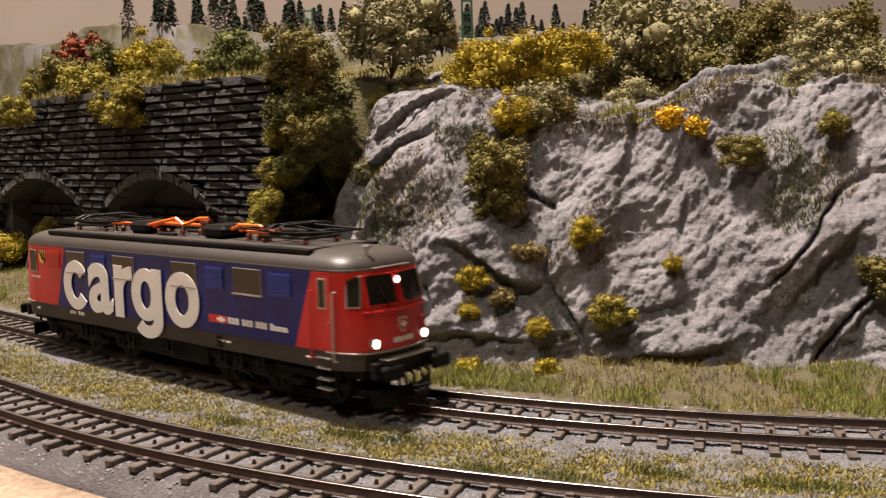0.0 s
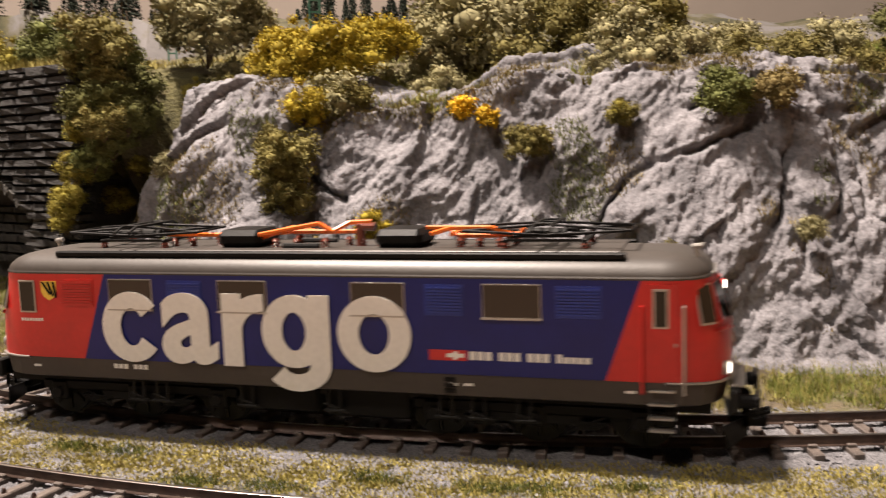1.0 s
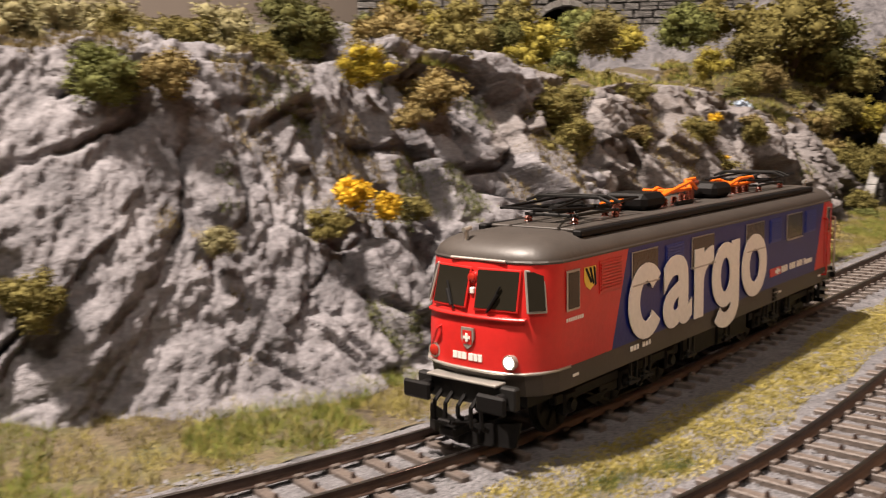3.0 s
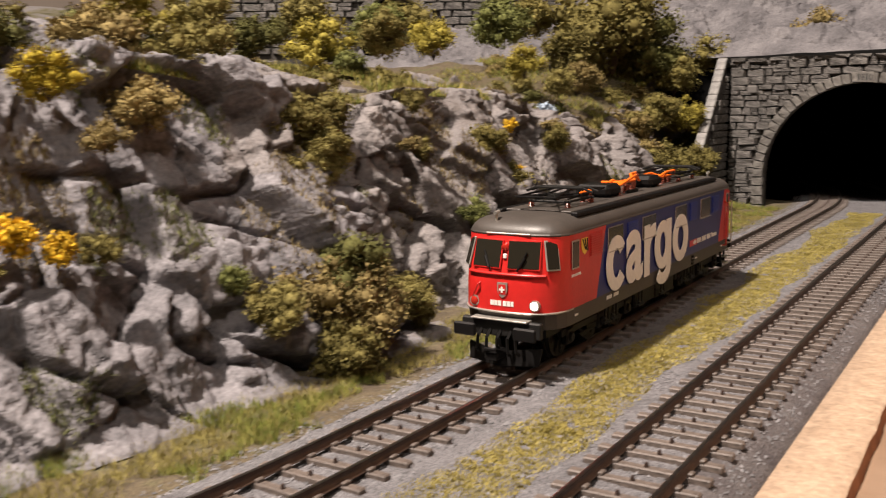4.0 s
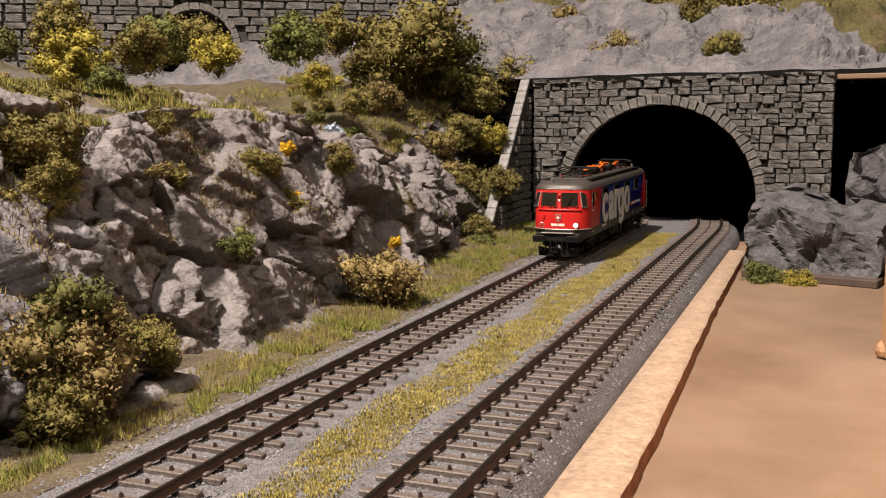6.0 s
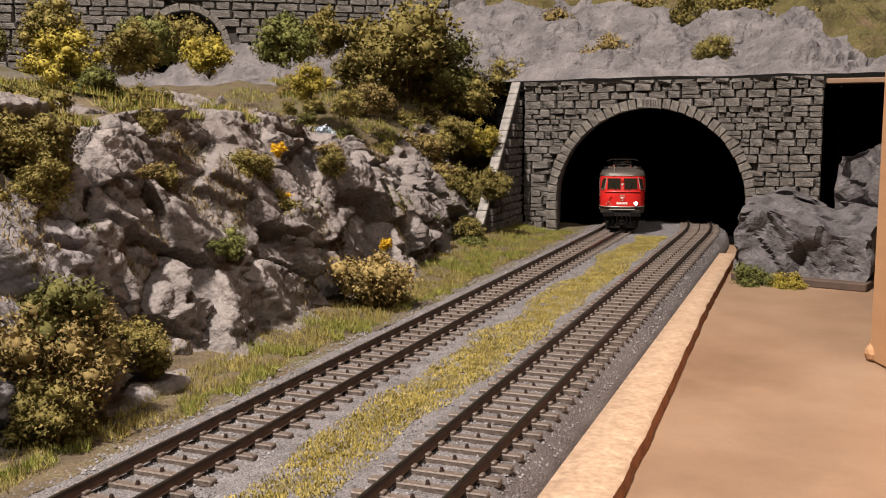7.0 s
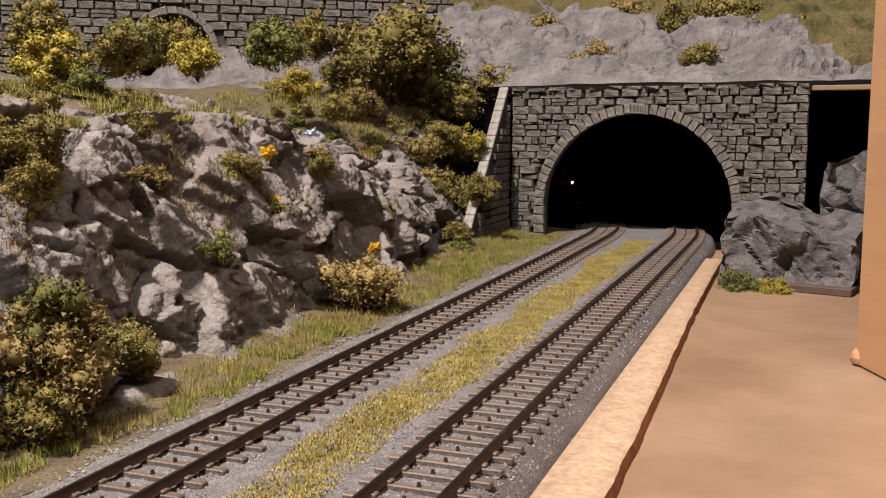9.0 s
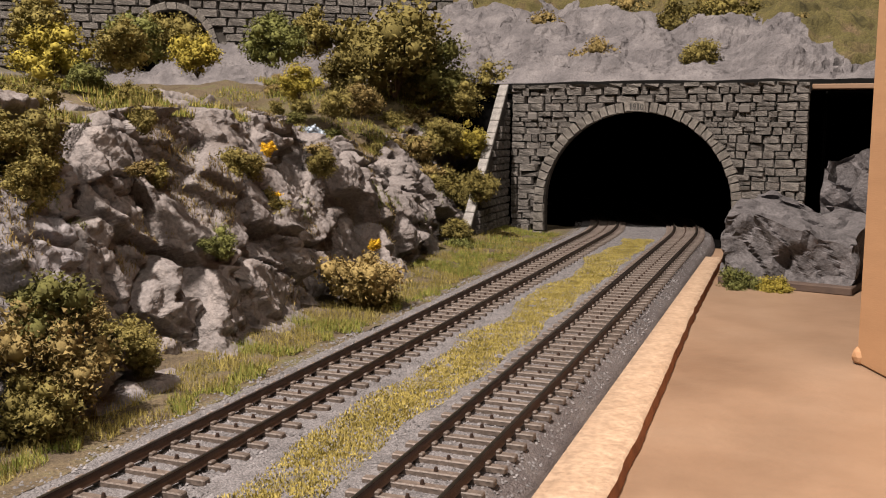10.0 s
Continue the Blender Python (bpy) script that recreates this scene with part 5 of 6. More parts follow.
rows = []
for s in along(-1.5, -0.34, 0.01):
    row = []
    for d in np.linspace(WD + 0.004, 0.40, 40):
        p = trk(s, d, WT - 0.001 + 0.055 * smooth(0.12, 0.55, d) - 0.03 * smooth(-0.47, -0.36, s) - 0.05 * smooth(-0.46, -0.42, s) * (1 - smooth(0.11, 0.15, d)))
        p.z += bumpy(p, 0.004, 30) * smooth(0.09, 0.12, d) + bumpy(p, 0.0012, 140)
        row.append(p)
    rows.append(row)
TURF = material("turf", [(0.04, 0.036, 0.012), (0.085, 0.075, 0.025), (0.11, 0.08, 0.045)], 0.95, 40, 8, 1.0, 900, fine=(800, 0.35))
strip("upper_terrace", rows, TURF, label="grassy terrace above the retaining wall")
FAR = material("far_hill", [(0.028, 0.028, 0.012), (0.07, 0.062, 0.03), (0.12, 0.112, 0.11)], 0.95, 17, 8, 0.6, 200, ramp=(0.36, 0.58))


def far_z(x, y):
    v = Vector((x, y, 0))
    a = -S0 / R
    d = R - ((x - CX) * math.cos(a) - (y - Y0) * math.sin(a))
    if d < 0.40:
        return -0.05 + 0.15 * smooth(0.33, 0.40, d)
    return 0.100 + (0.088 + 0.034 * smooth(0.06, -0.30, y)) * smooth(-0.45, -1.0, x) + 0.016 * noise.noise(v * 6) + 0.008 * noise.noise(v * 22) + 0.006 * noise.ridged_multi_fractal(v * 14, 1.0, 2.1, 4, 1.0, 2.0)


sheet("far_hill", -1.388, -0.42, -1.29, 1.6, 0.014, far_z, FAR, "green and grey hills behind the line")


# rocky ground over the tunnel
def portal_ground(x, y):
    k = y - PY
    v = Vector((x, y, 0))
    z = PZ1 + 0.003 + lerp(k, [(0.0, 0.0), (0.02, 0.004), (0.10, 0.036), (0.22, 0.078), (0.5, 0.13)])
    z += (0.009 * noise.noise(v * 20) + 0.0022 * noise.ridged_multi_fractal(Vector((x * 40, y * 70, 3)), 1.0, 2.1, 4, 1.0, 2.0) - 0.001) * smooth(0.0, 0.03, k)
    z -= 0.22 * max(0, x - 0.055) * smooth(0.0, 0.1, k)
    q = (z - PZ1) / 0.0085 + 1.1 * noise.noise((x * 17, y * 17, 61)) + 0.5 * noise.noise((x * 45, y * 45, 62)) - x * 5
    z += 0.0085 * (smooth(0.0, 0.30, q % 1) - q % 1) * smooth(-0.35, 0.2, noise.noise((x * 14, y * 14, 63))) * smooth(0.0, 0.02, k)
    wav = noise.noise((x * 16, y * 16, 51))
    z += (0.015 * smooth(-0.3, 0.35, noise.noise((x * 22, y * 30, 53))) * (1 - ledge(y * 34 + x * 7 + 1.6 * wav, 0.9)) + 0.0065 * (1 - ledge(y * 95 - x * 18 + 2.4 * noise.noise((x * 34, y * 34, 55)), 0.9)) - 0.005) * smooth(0.0, 0.02, k)
    off, edge = facet(Vector((x * 26 + 2, y * 40, 7)), 1.5)
    return z + (0.004 * (off - 0.5) * smooth(0, 0.06, edge) - 0.003 * (1 - smooth(0, 0.07, edge))) * smooth(0.0, 0.03, k)


over = sheet("tunnel_hill", -0.62, 0.13, PY + 0.003, PY + 0.56, 0.0020, portal_ground, ROCK_LEDGE, "grey rocky ledge with dry tufts over the tunnel")
over.data.shade_flat()
over.data.materials.append(TURF)
flags = []
for p in over.data.polygons:
    c = p.center
    k = (c.y - PY) - 0.15 - 0.09 * smooth(0.02, -0.25, c.x) + 0.05 * noise.noise((c.x * 18, c.y * 18, 2)) + 0.10 * smooth(0.0, 0.08, c.x)
    flags.append(1 if k > 0 else 0)
over.data.polygons.foreach_set("material_index", flags)


UX, UZ, UR = -0.132, 0.156, 0.037


def upper_wall():
    w = empty("upper_wall", Matrix.Translation((-0.44, 1.015, 0.0)) @ Matrix.Rotation(math.radians(38), 4, "Z"), "grey stone wall with a low arch high on the hill", "retaining wall")
    holed_wall("backing", -0.36, 0.16, 0.10, 0.30, UX, UZ, UR, 0.0, 0.02, STONE_JOINT, w)
    # The box behind this arch is coloured black for the shade in it.
    bm = bmesh.new()
    box(bm, UX - 0.06, UX + 0.06, 0.021, 0.06, 0.08, 0.25)
    part("niche_shade", bm, DARKNESS, w)
    rnd = random.Random(4)
    for x, z, ln, h in courses(rnd, -0.36, 0.16, 0.135, 0.30, 0.0065, 0.009, 0.012, 0.024):
        if math.hypot(x - UX, max(0, z - UZ)) < UR + 0.008:
            continue
        stone(rnd.choice(PORTAL_STONES), w, pose(x, -0.0005, z), ln * 0.94, 0.004, h * 0.9)
    for i in range(13):
        a = math.pi * (i + 0.5) / 13
        m = pose(UX - (UR + 0.0035) * math.cos(a), -0.001, UZ + (UR + 0.0035) * math.sin(a)) @ Matrix.Rotation(a - math.pi / 2, 4, "Y")
        stone(rnd.choice(LIGHT_STONES), w, m, 0.0100, 0.005, 0.0075, "voussoir")


upper_wall()

# the space under the upper deck, its shade coloured black, and the plank over it
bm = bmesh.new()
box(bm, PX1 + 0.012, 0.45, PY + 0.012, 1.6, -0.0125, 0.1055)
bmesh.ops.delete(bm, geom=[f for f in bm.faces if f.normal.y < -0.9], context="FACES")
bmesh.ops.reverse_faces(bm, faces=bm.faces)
tagged(part("deck_hollow", bm, DARKNESS), "hollow under the upper deck with its shade put into the colour", kind="structure")
bm = bmesh.new()
box(bm, PX1 + 0.001, 0.17, PY + 0.004, PY + 0.05, 0.1068, 0.1106, 0.0006)
tagged(part("wooden_plank", bm, PLY), "sawn orange plank end over the dark opening", "plank")


def spruce(h, seed):
    rnd = random.Random(seed)
    verts, faces = [], []
    for i in range(420):
        k = rnd.random() ** 0.8
        z = h * (0.06 + 0.94 * k)
        r = h * 0.27 * (1 - k) * (0.55 + 0.45 * ((k * 11) % 1)) + 0.0004
        a = rnd.uniform(0, 2 * math.pi)
        q = r * math.sqrt(rnd.uniform(0.2, 1))
        c = Vector((q * math.cos(a), q * math.sin(a), z))
        o = Vector((math.cos(a), math.sin(a), -0.5)) * h * 0.07
        side = Vector((-math.sin(a), math.cos(a), rnd.uniform(-0.5, 0.5))) * h * 0.03
        n = len(verts)
        verts += [c - side, c + o, c + side]
        faces.append((n, n + 1, n + 2))
    crown = raw("spruce_tree", verts, faces, SPRUCE)
    bm = bmesh.new()
    bmesh.ops.create_cone(bm, cap_ends=True, segments=6, radius1=h * 0.022, radius2=h * 0.004, depth=h * 0.9, matrix=Matrix.Translation((0, 0, h * 0.45)))
    part("trunk", bm, TWIG, crown)
    return tagged(crown, "small dark spruce tree on the far hill", "tree", "far spruces")


rnd = random.Random(21)
models = [spruce(1.0, k) for k in range(3)]
for i in range(130):
    x = -1.0 + rnd.uniform(-0.2, 0.12)
    y = rnd.uniform(-0.22, 0.5)
    h = rnd.uniform(0.028, 0.055)
    m = Matrix.Translation((x, y, far_z(x, y) - 0.002)) @ Matrix.Rotation(rnd.uniform(0, 6), 4, "Z") @ Matrix.Scale(h, 4)
    if i < 3:
        models[i].matrix_world = m
    else:
        o = copy_thing(models[i % 3], Matrix.Identity(4))
        o.matrix_basis = m


def lattice_mast(x, y, z, h, label):
    t = empty("catenary_mast", Matrix.Translation((x, y, z)), label, "mast", "catenary masts")
    paint_green = material("mast_green", [(0.03, 0.10, 0.07), (0.05, 0.15, 0.10)], 0.5, 60)
    for sx in (-1, 1):
        bm = bmesh.new()
        box(bm, -0.0007, 0.0007, sx * 0.0032 - 0.0006, sx * 0.0032 + 0.0006, 0, h)
        part("leg", bm, paint_green, t)
    k = 0
    while k * 0.0075 < h:
        bm = bmesh.new()
        box(bm, -0.0006, 0.0006, -0.0032, 0.0032, k * 0.0075, k * 0.0075 + 0.0012)
        part("brace", bm, paint_green, t)
        k += 1


lattice_mast(-0.537, 0.077, 0.108, 0.12, "green lattice overhead-line mast behind the rocks")
lattice_mast(-0.75, -0.02, 0.125, 0.07, "green lattice overhead-line mast on the far hill")


# ---------------------------------------------------------------- loose things by the portal
def loose_rock():
    def block(x0, x1, y0, y1, top, seed, n=26):
        bm = bmesh.new()
        bmesh.ops.create_cube(bm, size=1)
        bmesh.ops.subdivide_edges(bm, edges=bm.edges[:], cuts=n, use_grid_fill=True)
        for v in bm.verts:
            u, w, t = v.co.x + 0.5, v.co.y + 0.5, v.co.z + 0.5
            p = Vector((x0 + (x1 - x0) * u, y0 + (y1 - y0) * w, -0.009 + (top(u, w) + 0.009) * t))
            q = p * 38 + Vector((seed, 0, 0))
            f = noise.noise_vector(q) * 0.006 + noise.noise_vector(q * 3) * 0.0022
            off, edge = facet(Vector((p.x * 60 + p.z * 30, p.y * 60, p.z * 25)), 1.5)
            f += Vector((0, -1, 0.4)) * (0.0060 * (off - 0.5) - 0.0015 * (1 - smooth(0, 0.12, edge)))
            p += f * (0.3 + 0.7 * min(1, t * 4))
            v.co = p
        for f in bm.faces:
            f.smooth = False
        return bm
    low = block(0.008, 0.078, 0.715, 0.775, lambda u, w: 0.024 + 0.010 * w - 0.006 * u + 0.008 * smooth(0.4, 0, abs(u - 0.15)), 3)
    ob = tagged(part("loose_rock", low, FOAM_ROCK), "dark grey craggy rock casting standing on the board", "rock")
    part("high_side", block(0.052, 0.105, 0.775, 0.80, lambda u, w: 0.056 + 0.014 * math.sin(u * 3.0), 9, 22), FOAM_ROCK, ob)
    bm = bmesh.new()
    box(bm, 0.007, 0.082, 0.712, 0.80, -0.0131, -0.0085, 0.0006)
    part("base_board", bm, material("base_dark", [(0.05, 0.035, 0.03), (0.09, 0.06, 0.045)], 0.8, 80, 5, 0.4), ob)
    c = Vector((0.044, 0.752, 0))
    ob.matrix_world = Matrix.Translation((0.001, -0.006, 0)) @ Matrix.Translation(c) @ Matrix.Rotation(math.radians(-14), 4, "Z") @ Matrix.Translation(-c)


loose_rock()


def cardboard_box():
    u, v = Vector((0.383, -0.924, 0)), Vector((0.924, 0.383, 0))
    c = Vector((0.0662, 0.5370, 0))
    m = Matrix(((u.x, v.x, 0, c.x), (u.y, v.y, 0, c.y), (0, 0, 1, -0.0128), (0, 0, 0, 1)))
    b = empty("cardboard_box", m, "brown corrugated cardboard box standing on the board", "box")
    for name, a in (("side", (0, 0.24, 0, 0.003, 0, 0.30)), ("side", (0, 0.24, 0.157, 0.16, 0, 0.30)), ("end", (0, 0.003, 0.0032, 0.1568, 0, 0.30)), ("end", (0.237, 0.24, 0.0032, 0.1568, 0, 0.30)), ("bottom", (0.0032, 0.2368, 0.0032, 0.1568, 0.0005, 0.003))):
        bm = bmesh.new()
        box(bm, *a, 0.0009)
        part(name, bm, CARD, b)
    bm = bmesh.new()
    bmesh.ops.create_icosphere(bm, subdivisions=2, radius=1.0, matrix=pose(0.0012, 0.0012, 0.003) @ Matrix.Diagonal((0.0034, 0.0034, 0.0040, 1)))
    for v in bm.verts:
        v.co += noise.noise_vector(v.co * 400) * 0.0007
        v.co.z = max(0.0, v.co.z)
    part("crushed_corner", bm, CARD, b)


cardboard_box()


# ---------------------------------------------------------------- ballast grains and grass
def trk_many(s, d, z):
    return np.array([tuple(trk(a, b, c)) for a, b, c in zip(s, d, z)])


def scatter_grains(n, seed, dfun, size):
    rng = np.random.default_rng(seed)
    s = rng.uniform(-0.62, 0.70, n)
    d = dfun(rng, n)
    z = np.array([bed_z(k) for k in d])
    p = trk_many(s, d, z)
    base = np.array([[1, 0, 0], [0, 1, 0], [-1, 0, 0], [0, -1, 0], [0, 0, 0.9]], float)
    sc = size * rng.uniform(0.5, 1.3, (n, 1, 1)) * rng.uniform(0.7, 1.2, (n, 1, 3))
    a = rng.uniform(0, 6.28, n)
    co, si = np.cos(a)[:, None], np.sin(a)[:, None]
    v = base[None] * sc + rng.uniform(-0.25, 0.25, (n, 5, 3)) * size
    v = np.stack([v[..., 0] * co - v[..., 1] * si, v[..., 0] * si + v[..., 1] * co, v[..., 2]], -1) + p[:, None, :]
    f = np.array([[0, 1, 4], [1, 2, 4], [2, 3, 4], [3, 0, 4]])
    faces = (f[None] + 5 * np.arange(n)[:, None, None]).reshape(-1, 3)
    return fast_mesh("ballast_grains", v.reshape(-1, 3), faces)


def grain_lanes(rng, n):
    return rng.uniform(-0.083, 0.028, n)


tagged(part_of("ballast_grains", scatter_grains(52000, 2, grain_lanes, 0.00052), GRAIN), "loose grey ballast stones between the sleepers", "gravel", kind="stuff")


def grass(name, n, seed, place, lmin, lmax, width, mat, label, lean=0.6):
    """Short fibres, one triangle each, at the points that place(rng) gives."""
    rng = np.random.default_rng(seed)
    pts = []
    while len(pts) < n:
        p = place(rng)
        if p is not None:
            pts.append(tuple(p))
    p = np.array(pts)
    a = rng.uniform(0, 6.28, n)
    ln = rng.uniform(lmin, lmax, n)
    tilt = np.abs(rng.normal(0, lean, n))
    dirs = np.stack([np.sin(tilt) * np.cos(a), np.sin(tilt) * np.sin(a), np.cos(tilt)], -1)
    b = a + rng.uniform(0.8, 2.2, n)
    side = np.stack([np.cos(b), np.sin(b), 0 * b], -1) * width
    v = np.stack([p - side, p + side, p + dirs * ln[:, None]], 1).reshape(-1, 3)
    me = fast_mesh(name, v, np.arange(3 * n).reshape(-1, 3))
    return tagged(part_of(name, me, mat), label, "grass", kind="stuff")


def patchy(s, d, f, seed):
    return noise.noise((s * f, d * f, seed))


def middle_strip(rng):
    s, k = rng.uniform(-0.66, 0.575), rng.normal(0, 1)
    w = 0.0074 + 0.004 * patchy(s, 0, 25, 1.0) + 0.004 * smooth(0.05, -0.3, s)
    c = -0.0325 + 0.004 * patchy(s, 0, 14, 4.0) - 0.002 * smooth(0.05, -0.3, s)
    if abs(k) > 1.6:
        return None
    d = c + k * w
    if patchy(s, d, 160, 2.0) < -0.5 or not -0.0465 < d < -0.0150:
        return None
    return trk(s, d, bed_z(d) - 0.0002)


def rock_strip(rng):
    s = rng.uniform(-0.75, 0.59)
    d = rng.uniform(0.021, rock_foot(max(s, -0.5)) + 0.010)
    if patchy(s, d, 90, 6.0) + 0.5 * patchy(s, d, 260, 2.0) + 0.75 * smooth(0.022, 0.036, d) < 0.42:
        return None
    return trk(s, d, bed_z(d) - 0.0004)


def green_part(rng):
    p = rock_strip(rng)
    if p is None or noise.noise((p.x * 30, p.y * 30, 9)) < 0.02:
        return None
    return p


def tuft_spots(rng):
    i = rng.integers(0, 16)
    s = (-0.34, -0.305, -0.262, -0.225, -0.19, -0.155, -0.115, -0.085, -0.05, -0.29, -0.245, -0.2, -0.17, -0.13, -0.1, -0.065)[i]
    d = -0.036 + 0.007 * math.sin(i * 2.3) + rng.normal(0, 0.0022)
    return trk(s + rng.normal(0, 0.0042), d, bed_z(d) - 0.0003)


def upper_grass(rng):
    s = rng.uniform(-0.46, 0.585)
    e = rock_foot(s) + rock_lean(s) * rock_top(s)
    d = e + 0.005 + 0.16 * rng.random() ** 1.5
    if patchy(s, d, 40, 3.0) < 0.0:
        return None
    return trk(s, d, hill_z(s, d) + 0.004)


def terrace_grass(rng):
    s, d = rng.uniform(-1.0, -0.45), WD + 0.19 * rng.random() ** 2
    return trk(s, d - 0.001, WT - 0.002 + 0.055 * smooth(0.12, 0.55, d))


def rock_moss(rng):
    s, v = rng.uniform(-0.45, 0.56), rng.random() ** 0.75 * 1.15
    if patchy(s, v * 0.1, 24, 15.0) + 0.35 * patchy(s, v * 0.1, 110, 16.0) + 0.22 * smooth(0.8, 1.1, v) < 0.30:
        return None
    return rock_point(s, v)


def rock_moss_green(rng):
    s, v = rng.uniform(-0.40, 0.56), rng.random()
    if patchy(s, v * 0.1, 30, 27.0) + 0.3 * patchy(s, v * 0.1, 120, 28.0) < 0.42:
        return None
    return rock_point(s, v)


grass("rock_moss", 30000, 7, rock_moss, 0.0010, 0.0034, 0.00020, DRY, "dry moss and straw fibres on the rocks", 1.0)
grass("green_moss", 15000, 8, rock_moss_green, 0.0010, 0.0034, 0.00020, GREEN, "green moss fibres in the rock's hollows", 1.0)
grass("grass_strip", 270000, 1, middle_strip, 0.0005, 0.0014, 0.00030, GRASS_YELLOW, "yellowish flock grass between the two tracks", 1.1)
grass("grass_verge", 80000, 2, rock_strip, 0.0012, 0.0040, 0.00014, GRASS, "dry olive grass at the foot of the rocks", 0.85)
grass("green_grass", 46000, 3, green_part, 0.0012, 0.0040, 0.00015, GRASS_GREEN, "fresh green grass at the foot of the rocks", 0.85)
grass("grass_tufts", 9000, 4, tuft_spots, 0.0010, 0.0024, 0.00015, GRASS_DARK, "dark green tufts in the yellow grass strip")
grass("hill_turf", 30000, 15, upper_grass, 0.0015, 0.0045, 0.00026, GRASS_GREEN, "green grass on top of the rocks", 0.8)
grass("hill_grass", 26000, 5, upper_grass, 0.002, 0.006, 0.00028, GRASS, "dry grass on top of the rocks")
grass("terrace_grass", 16000, 6, terrace_grass, 0.003, 0.008, 0.0004, GRASS_YELLOW, "long yellow grass on the wall's terrace")


# ---------------------------------------------------------------- bushes
def foliage(name, seed, n, leaf, mat, ragged):
    """A bush of unit radius: dense foam clumps covered with small leaf tufts, and its twigs."""
    rng = np.random.default_rng(seed)
    n = int(n * 1.5)
    k = 30
    dirs = rng.normal(0, 1, (k, 3))
    dirs /= np.linalg.norm(dirs, axis=1)[:, None]
    cen = dirs * (rng.uniform(0.1, 0.86, (k, 1)) ** 0.7) * np.array([1, 1, 0.85]) * rng.uniform(0.7, 1.0, 3)
    rad = rng.uniform(0.15, 0.36, k)
    which = rng.choice(k, n, p=rad ** 2 / np.sum(rad ** 2))
    o = rng.normal(0, 1, (n, 3))
    o /= np.linalg.norm(o, axis=1)[:, None]
    p = cen[which] + o * rad[which][:, None] * rng.uniform(0.78, 1.02 + ragged * 0.5, (n, 1)) * (1 + 0.25 * np.sin(o[:, :1] * 9 + which[:, None]) * np.cos(o[:, 1:2] * 8))
    a = rng.normal(0, 1, (n, 3)) + o * 0.5
    a /= np.linalg.norm(a, axis=1)[:, None]
    b = np.cross(a, rng.normal(0, 1, (n, 3)))
    b /= np.linalg.norm(b, axis=1)[:, None]
    ln = leaf * 1.15 * rng.uniform(0.6, 1.5, (n, 1))
    v = np.stack([p - a * ln * 0.8 - b * ln * 0.55, p + a * ln, p - a * ln * 0.5 + b * ln * 0.75], 1).reshape(-1, 3)
    f = 3 * np.arange(n)[:, None] + np.array([[0, 1, 2]])
    ball = bmesh.new()
    bmesh.ops.create_icosphere(ball, subdivisions=1, radius=1.0)
    bv = np.array([q.co[:] for q in ball.verts])
    bf = np.array([[q.index for q in t.verts] for t in ball.faces])
    ball.free()
    ob = part_of(name, fast_mesh(name, v, f), mat)
    bm = bmesh.new()
    for q in cen[:9]:
        rod(bm, (0, 0, -0.8), Vector(q) * 0.8, 0.015, 4)
    part("stem", bm, TWIG, ob)
    vs, fs = [], []
    for i in range(k):
        lump = cen[i] + bv * rad[i] * 0.74 * rng.uniform(0.7, 1.1, (len(bv), 1))
        fs.append(bf + len(bv) * i)
        vs.append(lump)
    part_of("twig_core", fast_mesh("twig_core", np.concatenate(vs), np.concatenate(fs)), mat, ob)
    return ob


def bushes(name, mats, label, category, group, spots, n=620, leaf=0.075, ragged=0.25, squash=0.9):
    """Bushes of one kind; spots are (x, y, z, width)."""
    rnd = random.Random(len(spots) * 7 + len(name))
    models = [foliage(name, 100 + 7 * i + len(label), n, leaf, m, ragged) for i, m in enumerate(mats)]
    for i, (x, y, z, w) in enumerate(spots):
        m = Matrix.Translation((x, y, z)) @ Matrix.Rotation(rnd.uniform(0, 6.28), 4, "Z") @ Matrix.Diagonal((w * 0.56, w * 0.56, w * 0.56 * squash, 1))
        if i < len(models):
            o = models[i]
        else:
            o = copy_thing(models[i % len(models)], Matrix.Identity(4))
        o.matrix_basis = m
        tagged(o, label, category, group)
    for o in models[len(spots):]:
        for c in list(o.children):
            bpy.data.objects.remove(c)
        bpy.data.objects.remove(o)


# shrubs that fill the hillside behind the rocks
def fill_spots(seed, n, s0, s1, wmin, wmax):
    rnd = random.Random(seed)
    out = []
    for _ in range(n):
        s = rnd.uniform(s0, s1)
        e = rock_foot(s) + rock_lean(s) * rock_top(s)
        d = e + 0.008 + 0.15 * rnd.random() ** 1.3
        w = rnd.uniform(wmin, wmax)
        out.append((*trk(s, d, hill_z(s, d) + 0.30 * w), w))
    return out


bushes("shrub", [OLIVE, OLIVE, GREEN], "olive and green foam shrub on the hillside", "bush", "shrubs on the hillside", fill_spots(1, 24, 0.0, 0.59, 0.012, 0.024), n=2900, leaf=0.036, ragged=0.35)
bushes("shrub", [DRY, OLIVE, DRY], "straw-coloured scrub on the hillside", "bush", "shrubs on the hillside", fill_spots(2, 20, 0.0, 0.59, 0.010, 0.018), n=2400, leaf=0.04, ragged=0.4)
bushes("tall_shrub", [GREYGREEN, OLIVE, GREYGREEN], "grey-green leafy shrub behind the rocks", "bush", "shrubs on the hillside", fill_spots(3, 34, -0.44, 0.0, 0.016, 0.030), n=2900, leaf=0.036, ragged=0.4)


